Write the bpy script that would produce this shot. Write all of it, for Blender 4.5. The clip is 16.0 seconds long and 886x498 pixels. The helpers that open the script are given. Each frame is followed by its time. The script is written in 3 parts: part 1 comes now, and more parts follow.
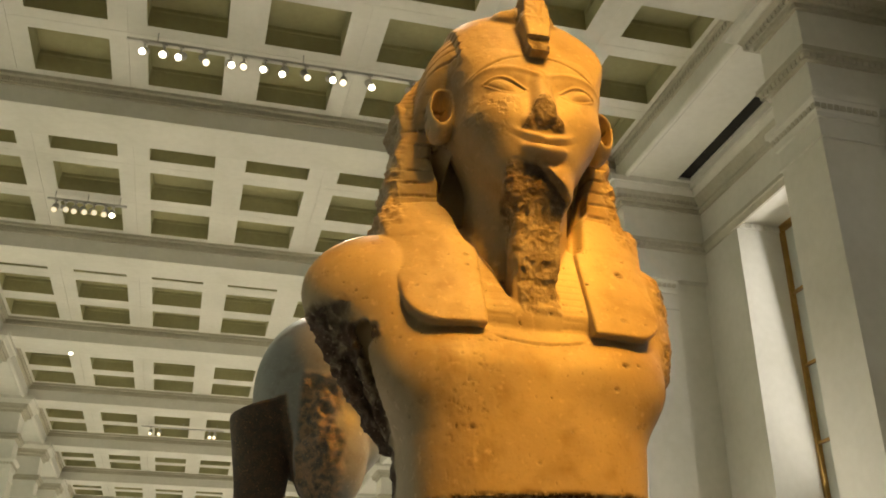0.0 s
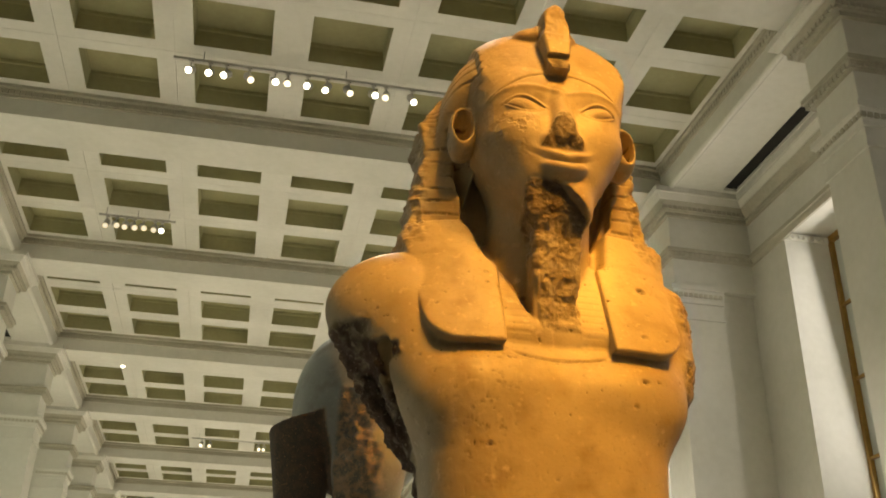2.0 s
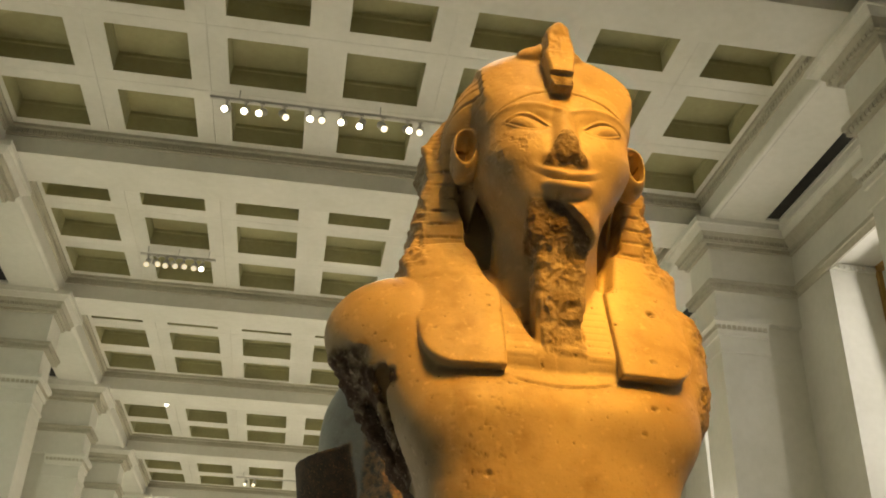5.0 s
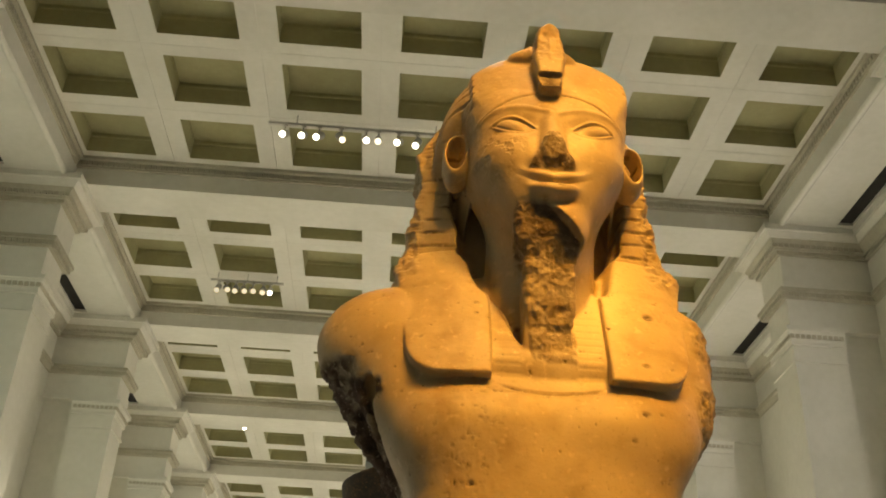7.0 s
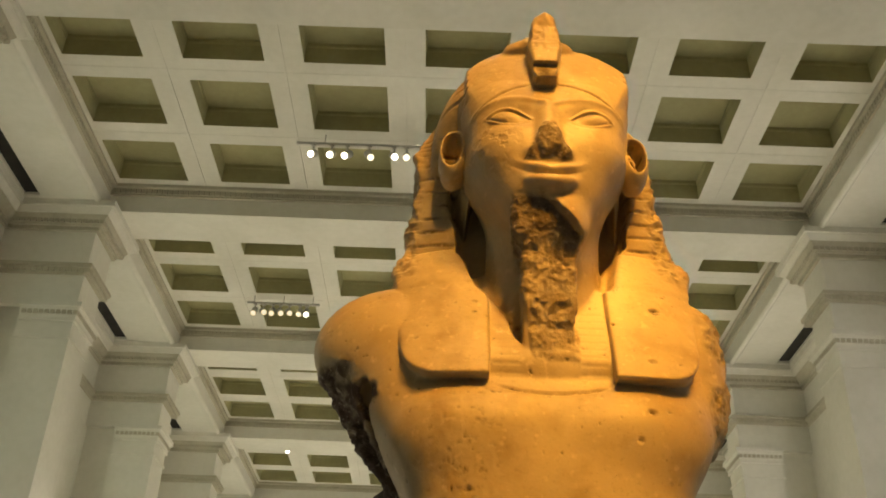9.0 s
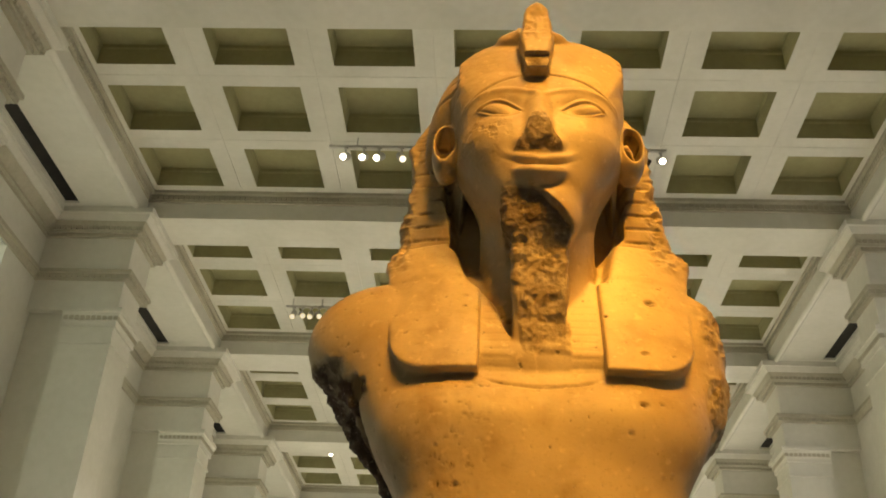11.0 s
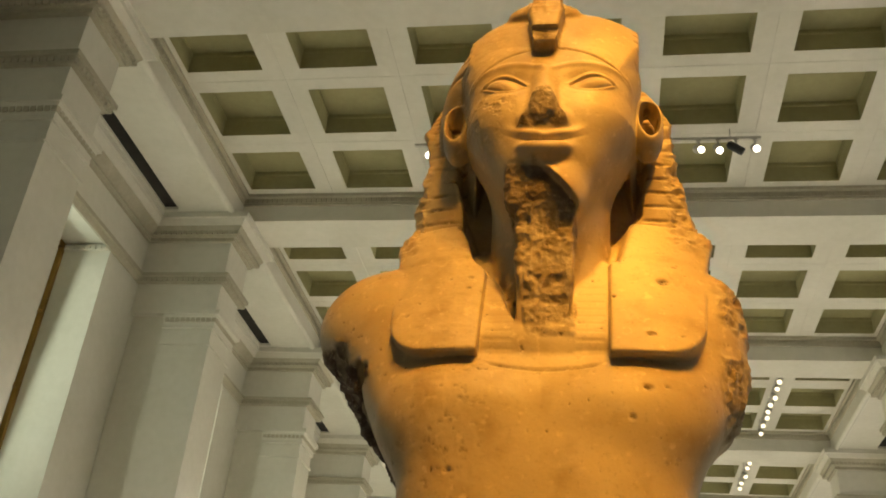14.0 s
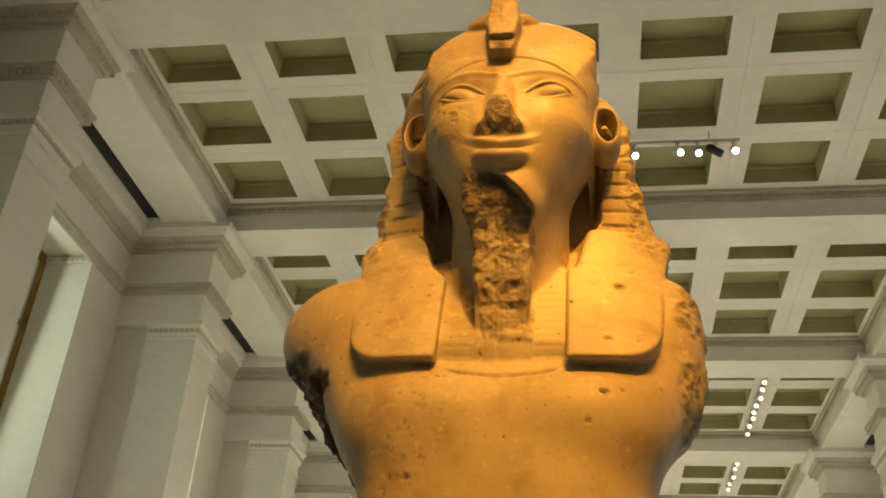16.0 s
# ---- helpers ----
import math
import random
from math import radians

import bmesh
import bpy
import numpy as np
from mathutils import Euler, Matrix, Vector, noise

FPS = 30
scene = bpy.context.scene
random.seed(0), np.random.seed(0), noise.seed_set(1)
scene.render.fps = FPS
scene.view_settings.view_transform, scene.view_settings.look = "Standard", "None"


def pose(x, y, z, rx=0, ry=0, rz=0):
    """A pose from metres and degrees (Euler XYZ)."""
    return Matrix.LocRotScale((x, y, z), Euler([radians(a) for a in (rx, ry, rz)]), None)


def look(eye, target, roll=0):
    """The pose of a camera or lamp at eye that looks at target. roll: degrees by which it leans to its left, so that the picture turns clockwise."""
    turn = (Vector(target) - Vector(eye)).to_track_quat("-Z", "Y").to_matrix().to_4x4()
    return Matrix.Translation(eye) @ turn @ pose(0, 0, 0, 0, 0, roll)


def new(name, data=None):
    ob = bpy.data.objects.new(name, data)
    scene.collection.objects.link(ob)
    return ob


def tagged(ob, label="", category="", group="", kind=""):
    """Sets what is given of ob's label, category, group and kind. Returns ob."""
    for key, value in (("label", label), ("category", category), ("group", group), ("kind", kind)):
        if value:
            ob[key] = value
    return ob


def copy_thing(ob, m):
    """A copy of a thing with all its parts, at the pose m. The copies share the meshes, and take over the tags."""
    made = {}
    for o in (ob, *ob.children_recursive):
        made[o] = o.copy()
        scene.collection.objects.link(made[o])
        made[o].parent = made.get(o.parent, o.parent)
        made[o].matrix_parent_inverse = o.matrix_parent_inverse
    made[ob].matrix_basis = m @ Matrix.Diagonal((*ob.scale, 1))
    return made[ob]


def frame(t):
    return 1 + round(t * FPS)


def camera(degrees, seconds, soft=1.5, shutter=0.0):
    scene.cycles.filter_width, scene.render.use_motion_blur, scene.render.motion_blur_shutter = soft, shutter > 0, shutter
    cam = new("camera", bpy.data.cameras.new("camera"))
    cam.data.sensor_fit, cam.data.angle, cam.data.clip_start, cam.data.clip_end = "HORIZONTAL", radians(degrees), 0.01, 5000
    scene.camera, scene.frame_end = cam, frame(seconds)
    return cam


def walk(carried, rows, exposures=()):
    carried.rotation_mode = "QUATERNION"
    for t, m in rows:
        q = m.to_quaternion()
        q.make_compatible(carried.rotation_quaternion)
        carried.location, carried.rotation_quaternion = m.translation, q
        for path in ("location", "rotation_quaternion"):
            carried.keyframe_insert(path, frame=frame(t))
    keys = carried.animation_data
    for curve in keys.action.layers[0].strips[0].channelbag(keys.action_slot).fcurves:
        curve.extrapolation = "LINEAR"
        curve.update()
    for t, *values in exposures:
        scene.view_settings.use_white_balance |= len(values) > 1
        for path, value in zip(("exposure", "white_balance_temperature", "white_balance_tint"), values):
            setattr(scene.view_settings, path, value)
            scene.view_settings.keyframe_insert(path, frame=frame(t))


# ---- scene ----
cam = camera(48.8, 16.0, soft=1.8)
EXPOSURE = 0.0
PATH = [
    (0, (0.65, 0.969, 2.011), (1.103, 2.708, 2.89), -0.0),
    (0.5, (0.677, 0.962, 2.012), (1.116, 2.705, 2.889), -0.1),
    (1, (0.702, 0.949, 2.015), (1.11, 2.695, 2.901), -0.1),
    (1.5, (0.711, 0.933, 2.015), (1.086, 2.681, 2.912), 0.6),
    (2, (0.728, 0.916, 2.014), (1.08, 2.667, 2.914), 1.1),
    (2.5, (0.751, 0.908, 2.013), (1.082, 2.666, 2.908), 1.6),
    (3, (0.772, 0.905, 2.014), (1.083, 2.662, 2.917), 1.6),
    (3.5, (0.806, 0.895, 2.011), (1.093, 2.653, 2.92), 1.9),
    (6, (1.004, 1.04, 2.024), (1.192, 2.766, 3.017), 2.0),
    (6.5, (1.099, 1.028, 2.022), (1.227, 2.76, 3.015), 2.5),
    (7, (1.172, 1.01, 2.018), (1.254, 2.743, 3.014), 2.7),
    (7.5, (1.202, 1.043, 2.017), (1.253, 2.783, 3.002), 2.8),
    (8, (1.203, 1.113, 2.019), (1.284, 2.839, 3.026), 2.0),
    (8.5, (1.231, 1.141, 2.02), (1.285, 2.857, 3.046), 2.1),
    (9, (1.314, 1.123, 2.021), (1.307, 2.839, 3.048), 2.2),
    (9.5, (1.378, 1.102, 2.022), (1.311, 2.81, 3.059), 2.8),
    (12, (1.501, 1.236, 2.02), (1.387, 2.951, 3.043), 2.6),
    (12.5, (1.534, 1.269, 2.02), (1.39, 2.975, 3.054), 2.8),
    (13, (1.627, 1.279, 2.021), (1.41, 2.972, 3.065), 4.3),
    (13.5, (1.702, 1.282, 2.026), (1.43, 2.973, 3.06), 4.5),
    (14, (1.757, 1.267, 2.025), (1.432, 2.959, 3.041), 5.3),
    (14.5, (1.8, 1.261, 2.028), (1.456, 2.953, 3.038), 4.7),
    (15, (1.821, 1.252, 2.022), (1.482, 2.943, 3.035), 4.4),
    (15.5, (1.835, 1.256, 2.026), (1.52, 2.948, 3.043), 3.9),
    (16, (1.84, 1.259, 2.026), (1.538, 2.948, 3.054), 4.0),
]
walk(cam, [(t, look(eye, target, roll)) for t, eye, target, roll in PATH], exposures=[(0, EXPOSURE), (16, EXPOSURE)])

# ---- plan (metres) ----
MID = 1.475            # the gallery's centre line, along y
FLOOR = 0.40
BAY = 4.63             # from pier to pier
FIRST, LAST = -3, 8    # bays; bay 0 is the one over the statue's far side
CEIL, SOFFIT = 9.89, 9.47
BEAM0, BEAM1 = 12.85, 13.60    # a cross beam of bay 0, near and far faces
WALL = 6.375           # from the centre line to the wall's face
PIER_IN = 5.085        # from the centre line to the pier's inner face
BEAM_IN = 5.01         # from the centre line to the long beam's inner face
WIN0, WIN1, SILL, HEAD = 9.89, 11.93, 3.2, 8.53


# ---- light ----
def lamp(name, kind, m, energy, colour, **more):
    data = bpy.data.lights.new(name, kind)
    data.energy, data.color = energy, colour
    for key, value in more.items():
        if key == "size":
            data.size = value
        elif key == "size_y":
            data.shape, data.size_y = "RECTANGLE", value
        elif key == "radius":
            data.shadow_soft_size = value
        elif key == "cone":
            data.spot_size = radians(value)
        elif key == "blend":
            data.spot_blend = value
    ob = new(name, data)
    ob.matrix_world = m
    return ob


world = bpy.data.worlds.new("world")
world.use_nodes = True
sky = world.node_tree.nodes.new("ShaderNodeTexSky")
sky.sky_type, sky.sun_disc, sky.sun_elevation, sky.sun_rotation = "NISHITA", False, radians(35), radians(60)
world.node_tree.links.new(sky.outputs["Color"], world.node_tree.nodes["Background"].inputs["Color"])
world.node_tree.nodes["Background"].inputs["Strength"].default_value = 0.08
scene.world = world

AMBER = (1.0, 0.395, 0.028)
WARM = (1.0, 0.915, 0.775)
# daylight in the openings of the windows
for k in range(FIRST, LAST + 1):
    for side in (-1, 1):
        lamp("window_daylight", "AREA", look((MID + side * (WALL + 0.64), 10.91 + BAY * k, 5.9), (MID, 10.91 + BAY * k, 5.2)),
             ((8, 12, 24)[k + 3] if k < 0 else 66) * (0.6 if side < 0 else 0.95), (0.90, 1.0, 0.78) if side < 0 else (1.0, 0.94, 0.86), size=1.8, size_y=5.0)
# the statue's own spotlights, on the track over the visitors
lamp("statue_spot", "SPOT", look((4.1, -2.0, 9.3), (1.64, 3.5, 3.44)), 3700, AMBER, radius=0.07, cone=20, blend=0.8)
lamp("statue_spot", "SPOT", look((2.2, -2.9, 9.3), (1.40, 3.5, 3.40)), 2600, (1.0, 0.46, 0.055), radius=0.07, cone=17, blend=0.8)
lamp("statue_spot", "SPOT", look((2.4, -0.8, 9.3), (1.57, 3.42, 3.86)), 1500, (1.0, 0.52, 0.11), radius=0.07, cone=10, blend=0.9)
lamp("statue_spot", "SPOT", look((3.1, 1.3, 9.3), (1.93, 3.64, 3.54)), 2100, (1.0, 0.46, 0.05), radius=0.05, cone=8.2, blend=1.0)
lamp("crowned_head_spot", "SPOT", look((6.1, 5.9, 9.2), (1.75, 7.4, 3.8)), 3200, AMBER, radius=0.07, cone=16, blend=0.6)
# the tracks' downlights, bay by bay
for k in range(FIRST, LAST + 1):
    lamp("track_downlight", "SPOT", look((MID, 11.45 + BAY * k, 9.3), (MID, 11.4 + BAY * k, 0)), (20, 40, 120)[k + 3] if k < 0 else (2250 if k < 2 else 1750), WARM, radius=0.3, cone=120, blend=0.7)


# ---- materials ----
def material(name, colour, rough=0.6, metal=0.0, second=None, scale=3.0, amount=0.5, bump=0.0, bump_scale=40.0, emit=0.0, fine=None, spec=0.5):
    """A surface whose colour wanders between two tones at a large and a fine scale, with a fine relief."""
    mat = bpy.data.materials.new(name)
    mat.use_nodes = True
    nodes, links = mat.node_tree.nodes, mat.node_tree.links
    shade = nodes["Principled BSDF"]
    shade.inputs["Roughness"].default_value, shade.inputs["Metallic"].default_value = rough, metal
    shade.inputs["Specular IOR Level"].default_value = spec
    shade.inputs["Base Color"].default_value = (*colour, 1)
    if emit:
        shade.inputs["Emission Color"].default_value, shade.inputs["Emission Strength"].default_value = (*colour, 1), emit
    coords = nodes.new("ShaderNodeTexCoord")
    if second:
        large = nodes.new("ShaderNodeTexNoise")
        large.inputs["Scale"].default_value, large.inputs["Detail"].default_value = scale, 6
        links.new(coords.outputs["Object"], large.inputs["Vector"])
        small = nodes.new("ShaderNodeTexNoise")
        small.inputs["Scale"].default_value, small.inputs["Detail"].default_value = fine or scale * 11, 4
        links.new(coords.outputs["Object"], small.inputs["Vector"])
        both = nodes.new("ShaderNodeMath")
        both.operation = "MULTIPLY_ADD"
        both.inputs[1].default_value = 0.45
        links.new(small.outputs["Fac"], both.inputs[0])
        links.new(large.outputs["Fac"], both.inputs[2])
        ramp = nodes.new("ShaderNodeMapRange")
        ramp.inputs["From Min"].default_value, ramp.inputs["From Max"].default_value = 0.72 - amount / 2, 0.72 + amount / 2
        links.new(both.outputs[0], ramp.inputs["Value"])
        mix = nodes.new("ShaderNodeMix")
        mix.data_type = "RGBA"
        mix.inputs["A"].default_value, mix.inputs["B"].default_value = (*colour, 1), (*second, 1)
        links.new(ramp.outputs["Result"], mix.inputs["Factor"])
        links.new(mix.outputs["Result"], shade.inputs["Base Color"])
    if bump:
        grain = nodes.new("ShaderNodeTexNoise")
        grain.inputs["Scale"].default_value, grain.inputs["Detail"].default_value = bump_scale, 5
        links.new(coords.outputs["Object"], grain.inputs["Vector"])
        relief = nodes.new("ShaderNodeBump")
        relief.inputs["Strength"].default_value, relief.inputs["Distance"].default_value = bump, 0.01
        links.new(grain.outputs["Fac"], relief.inputs["Height"])
        links.new(relief.outputs["Normal"], shade.inputs["Normal"])
    return mat


PLASTER = material("painted_plaster", (0.72, 0.70, 0.625), 0.62, second=(0.61, 0.595, 0.51), scale=0.9, bump=0.12, bump_scale=25)
# inside of the coffers: shade of the recesses put into a deeper colour
COFFER_SHADE = material("coffer_shade_plaster", (0.42, 0.395, 0.21), 0.7, second=(0.32, 0.30, 0.15), scale=1.2, bump=0.12, bump_scale=25)
# mouldings darker than the walls: shade of undercut courses put into the tone
SHADED_MOULD = material("shaded_moulding_plaster", (0.53, 0.50, 0.39), 0.6, second=(0.39, 0.36, 0.27), scale=1.5, bump=0.2, bump_scale=30)
# black for the vent slots, painting in their unlit depth
VENT_SHADE = material("vent_shade_black", (0.012, 0.011, 0.010), 0.8, second=(0.03, 0.027, 0.022), scale=4)
FLOORING = material("floor_stone", (0.53, 0.51, 0.45), 0.35, second=(0.44, 0.42, 0.36), scale=0.8, bump=0.05)
FRAME = material("window_frame_bronze", (0.50, 0.31, 0.09), 0.34, metal=0.85, second=(0.30, 0.18, 0.05), scale=3)
GLASSY = material("window_pane_obscured", (0.55, 0.58, 0.52), 0.35, second=(0.45, 0.48, 0.43), scale=1.5)
METAL = material("lamp_housing_grey", (0.62, 0.60, 0.55), 0.4, second=(0.5, 0.48, 0.44), scale=6)
BLACK = material("lamp_black", (0.02, 0.02, 0.02), 0.5)
GLOW = material("lamp_lens_lit", (1.0, 0.90, 0.68), 0.4, emit=9.0)
GLOW_DIM = material("lamp_lens_dim", (1.0, 0.88, 0.62), 0.4, emit=2.0)
GLOW_FAINT = material("lamp_lens_faint", (1.0, 0.86, 0.60), 0.4, emit=0.75)
PLINTH = material("plinth_stone_dark", (0.10, 0.095, 0.085), 0.45, second=(0.16, 0.15, 0.13), scale=3, bump=0.1)


def statue_stone(name, stone, pale, broken, deep):
    """Carved granite: polished skin with stains and pits, and a darker, rough broken face where the mesh's 'broken'
    value says so; that value and a second one also carry painted shade.
    """
    mat = bpy.data.materials.new(name)
    mat.use_nodes = True
    nodes, links = mat.node_tree.nodes, mat.node_tree.links
    shade = nodes["Principled BSDF"]
    coords = nodes.new("ShaderNodeTexCoord")

    def cloud(scale, detail, low, high):
        n = nodes.new("ShaderNodeTexNoise")
        n.inputs["Scale"].default_value, n.inputs["Detail"].default_value = scale, detail
        links.new(coords.outputs["Object"], n.inputs["Vector"])
        r = nodes.new("ShaderNodeMapRange")
        r.inputs["From Min"].default_value, r.inputs["From Max"].default_value = low, high
        links.new(n.outputs["Fac"], r.inputs["Value"])
        return r.outputs["Result"]

    def blend(a, b, factor):
        m = nodes.new("ShaderNodeMix")
        m.data_type = "RGBA"
        for slot, value in (("A", a), ("B", b)):
            if isinstance(value, tuple):
                m.inputs[slot].default_value = (*value, 1)
            else:
                links.new(value, m.inputs[slot])
        links.new(factor, m.inputs["Factor"])
        return m.outputs["Result"]

    skin = blend(stone, pale, cloud(3.2, 7, 0.36, 0.66))
    skin = blend(skin, tuple(c * 0.72 for c in stone), cloud(75, 3, 0.58, 1.05))
    skin = blend(skin, tuple(c * k for c, k in zip(stone, (0.74, 0.66, 0.56))), cloud(9, 8, 0.50, 0.86))
    skin = blend(skin, tuple(min(1, c * 1.2) for c in pale), cloud(34, 6, 0.60, 0.80))
    rough = blend(broken, deep, cloud(21, 6, 0.38, 0.60))
    rough = blend(rough, tuple(min(1, c * 1.25) for c in broken), cloud(64, 5, 0.55, 0.68))
    # second value: dark breaks, with some shade painted into it
    worn_shade = nodes.new("ShaderNodeAttribute")
    worn_shade.attribute_name = "wear_and_shade"
    rough = blend(rough, tuple(c * 1.15 for c in deep), worn_shade.outputs["Fac"])
    value = nodes.new("ShaderNodeAttribute")
    value.attribute_name = "broken"
    rough = blend(rough, tuple(c * 0.9 for c in broken), cloud(88, 4, 0.62, 0.72))
    colour = blend(skin, rough, value.outputs["Fac"])
    pits = cloud(52, 2, 0.775, 0.81)
    colour = blend(colour, deep, pits)
    links.new(colour, shade.inputs["Base Color"])
    gloss = nodes.new("ShaderNodeMapRange")
    gloss.inputs["To Min"].default_value, gloss.inputs["To Max"].default_value = 0.46, 0.85
    links.new(value.outputs["Fac"], gloss.inputs["Value"])
    links.new(gloss.outputs["Result"], shade.inputs["Roughness"])
    grain = nodes.new("ShaderNodeTexNoise")
    grain.inputs["Scale"].default_value, grain.inputs["Detail"].default_value = 90, 8
    links.new(coords.outputs["Object"], grain.inputs["Vector"])
    amount = nodes.new("ShaderNodeMapRange")
    amount.inputs["To Min"].default_value, amount.inputs["To Max"].default_value = 0.10, 0.9
    links.new(value.outputs["Fac"], amount.inputs["Value"])
    relief = nodes.new("ShaderNodeBump")
    relief.inputs["Distance"].default_value = 0.006
    links.new(amount.outputs["Result"], relief.inputs["Strength"])
    links.new(grain.outputs["Fac"], relief.inputs["Height"])
    links.new(relief.outputs["Normal"], shade.inputs["Normal"])
    return mat


STONE = statue_stone("statue_granite", (0.42, 0.335, 0.195), (0.56, 0.465, 0.285), (0.42, 0.36, 0.26), (0.065, 0.043, 0.03))
GREY_STONE = statue_stone("grey_granite", (0.25, 0.275, 0.255), (0.32, 0.34, 0.315), (0.38, 0.23, 0.11), (0.055, 0.048, 0.038))


# ---- small mesh tools ----
def finish(name, bm, mat, smooth=False):
    mesh = bpy.data.meshes.new(name)
    bm.to_mesh(mesh)
    bm.free()
    for m in mat if isinstance(mat, (list, tuple)) else [mat]:
        mesh.materials.append(m)
    if smooth:
        mesh.polygons.foreach_set("use_smooth", [True] * len(mesh.polygons))
    return mesh


def part(name, bm, mat, parent, label="", smooth=False):
    ob = new(name, finish(name, bm, mat, smooth))
    ob.parent = parent
    return tagged(ob, label)


def quad(bm, *points, slot=0):
    f = bm.faces.new([bm.verts.new(p) for p in points])
    f.material_index = slot
    return f


def block(bm, x0, x1, y0, y1, z0, z1, slot=0):
    """A box between two corners."""
    v = [bm.verts.new((x, y, z)) for z in (z0, z1) for x, y in ((x0, y0), (x1, y0), (x1, y1), (x0, y1))]
    for ids in ((3, 2, 1, 0), (4, 5, 6, 7), (0, 1, 5, 4), (1, 2, 6, 5), (2, 3, 7, 6), (3, 0, 4, 7)):
        bm.faces.new([v[i] for i in ids]).material_index = slot


def flare(bm, x0, x1, y0, y1, z0, z1, d0, d1, back=True):
    """A course round a pier: the plan x0..x1, y0..y1 grown by d0 at the bottom and d1 at the top; the x0 side stays put."""
    v = [bm.verts.new((x, y, z)) for z, d in ((z0, d0), (z1, d1)) for x, y in ((x0, y0 - d), (x1 + d, y0 - d), (x1 + d, y1 + d), (x0, y1 + d))]
    for ids in ((3, 2, 1, 0), (4, 5, 6, 7), (0, 1, 5, 4), (1, 2, 6, 5), (2, 3, 7, 6), (3, 0, 4, 7)):
        bm.faces.new([v[i] for i in ids])


def rod(bm, a, b, radius, sides=12, top=None, slot=0):
    """A round bar from a to b."""
    a, b = Vector(a), Vector(b)
    m = Matrix.Translation((a + b) / 2) @ (b - a).to_track_quat("Z", "Y").to_matrix().to_4x4()
    made = bmesh.ops.create_cone(bm, cap_ends=True, segments=sides, radius1=radius, radius2=radius if top is None else top, depth=(b - a).length, matrix=m)
    for f in {f for v in made["verts"] for f in v.link_faces}:
        f.material_index = slot


# ---- the ceiling: seven by three coffers a bay ----
COL, ROW, OPEN_X, OPEN_Y = 1.455, 1.295, 0.98, 0.90


def build_ceiling():
    bm = bmesh.new()
    gap = 0.002
    for k in range(FIRST, LAST + 1):
        for r in range(3):
            for c in range(-3, 4):
                cx, cy = MID + COL * c, 9.59 + ROW * r + BAY * k
                ax, ay = OPEN_X / 2, OPEN_Y / 2
                bx, by = COL / 2 - gap, ROW / 2 - gap
                outer = [(cx - bx, cy - by), (cx + bx, cy - by), (cx + bx, cy + by), (cx - bx, cy + by)]
                inner = [(cx - ax, cy - ay), (cx + ax, cy - ay), (cx + ax, cy + ay), (cx - ax, cy + ay)]
                step = [(cx - ax + 0.012, cy - ay + 0.012), (cx + ax - 0.012, cy - ay + 0.012), (cx + ax - 0.012, cy + ay - 0.012), (cx - ax + 0.012, cy + ay - 0.012)]
                rings = [[bm.verts.new((*p, z)) for p in ring] for ring, z in
                         ((outer, CEIL + 0.012), (outer, CEIL), (inner, CEIL), (inner, CEIL + 0.235), (step, CEIL + 0.255))]
                for n, (low, high) in enumerate(zip(rings, rings[1:])):
                    for i in range(4):
                        f = bm.faces.new((low[i], low[(i + 1) % 4], high[(i + 1) % 4], high[i]))
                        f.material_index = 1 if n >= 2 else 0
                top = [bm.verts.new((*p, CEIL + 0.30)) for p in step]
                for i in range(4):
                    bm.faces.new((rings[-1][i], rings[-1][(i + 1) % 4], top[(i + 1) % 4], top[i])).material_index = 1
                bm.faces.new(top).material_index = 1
        # plain margins beside and between the coffers
        y0, y1 = 9.59 - ROW / 2 + BAY * k, 9.59 + 2.5 * ROW + BAY * k
        block(bm, MID - 3.5 * COL + 0.001, MID + 3.5 * COL - 0.001, y1 - 0.002, y0 + BAY + 0.002, CEIL + 0.003, CEIL + 0.05)
    # the plaster behind the joints, over all
    y0, y1 = 8.9 + BAY * FIRST, 13.7 + BAY * LAST
    block(bm, MID - 7.2, MID + 7.2, y0, y1, CEIL + 0.32, CEIL + 0.45)
    ceiling = new("ceiling", finish("ceiling", bm, [PLASTER, COFFER_SHADE]))
    tagged(ceiling, "white plaster ceiling with rows of deep square coffers", "ceiling", kind="structure")


build_ceiling()


# ---- beams ----
def dentils(bm, along, a, b, fixed, out, z0, z1, pitch=0.078, width=0.062):
    """A row of small blocks along x or y from a to b, standing out from 'fixed' by 'out'."""
    n = max(1, int((b - a) / pitch))
    for i in range(n):
        s = a + (b - a) * (i + 0.5) / n
        lo, hi = sorted((fixed, fixed + out))
        if along == "x":
            block(bm, s - width / 2, s + width / 2, lo, hi, z0, z1)
        else:
            block(bm, lo, hi, s - width / 2, s + width / 2, z0, z1)


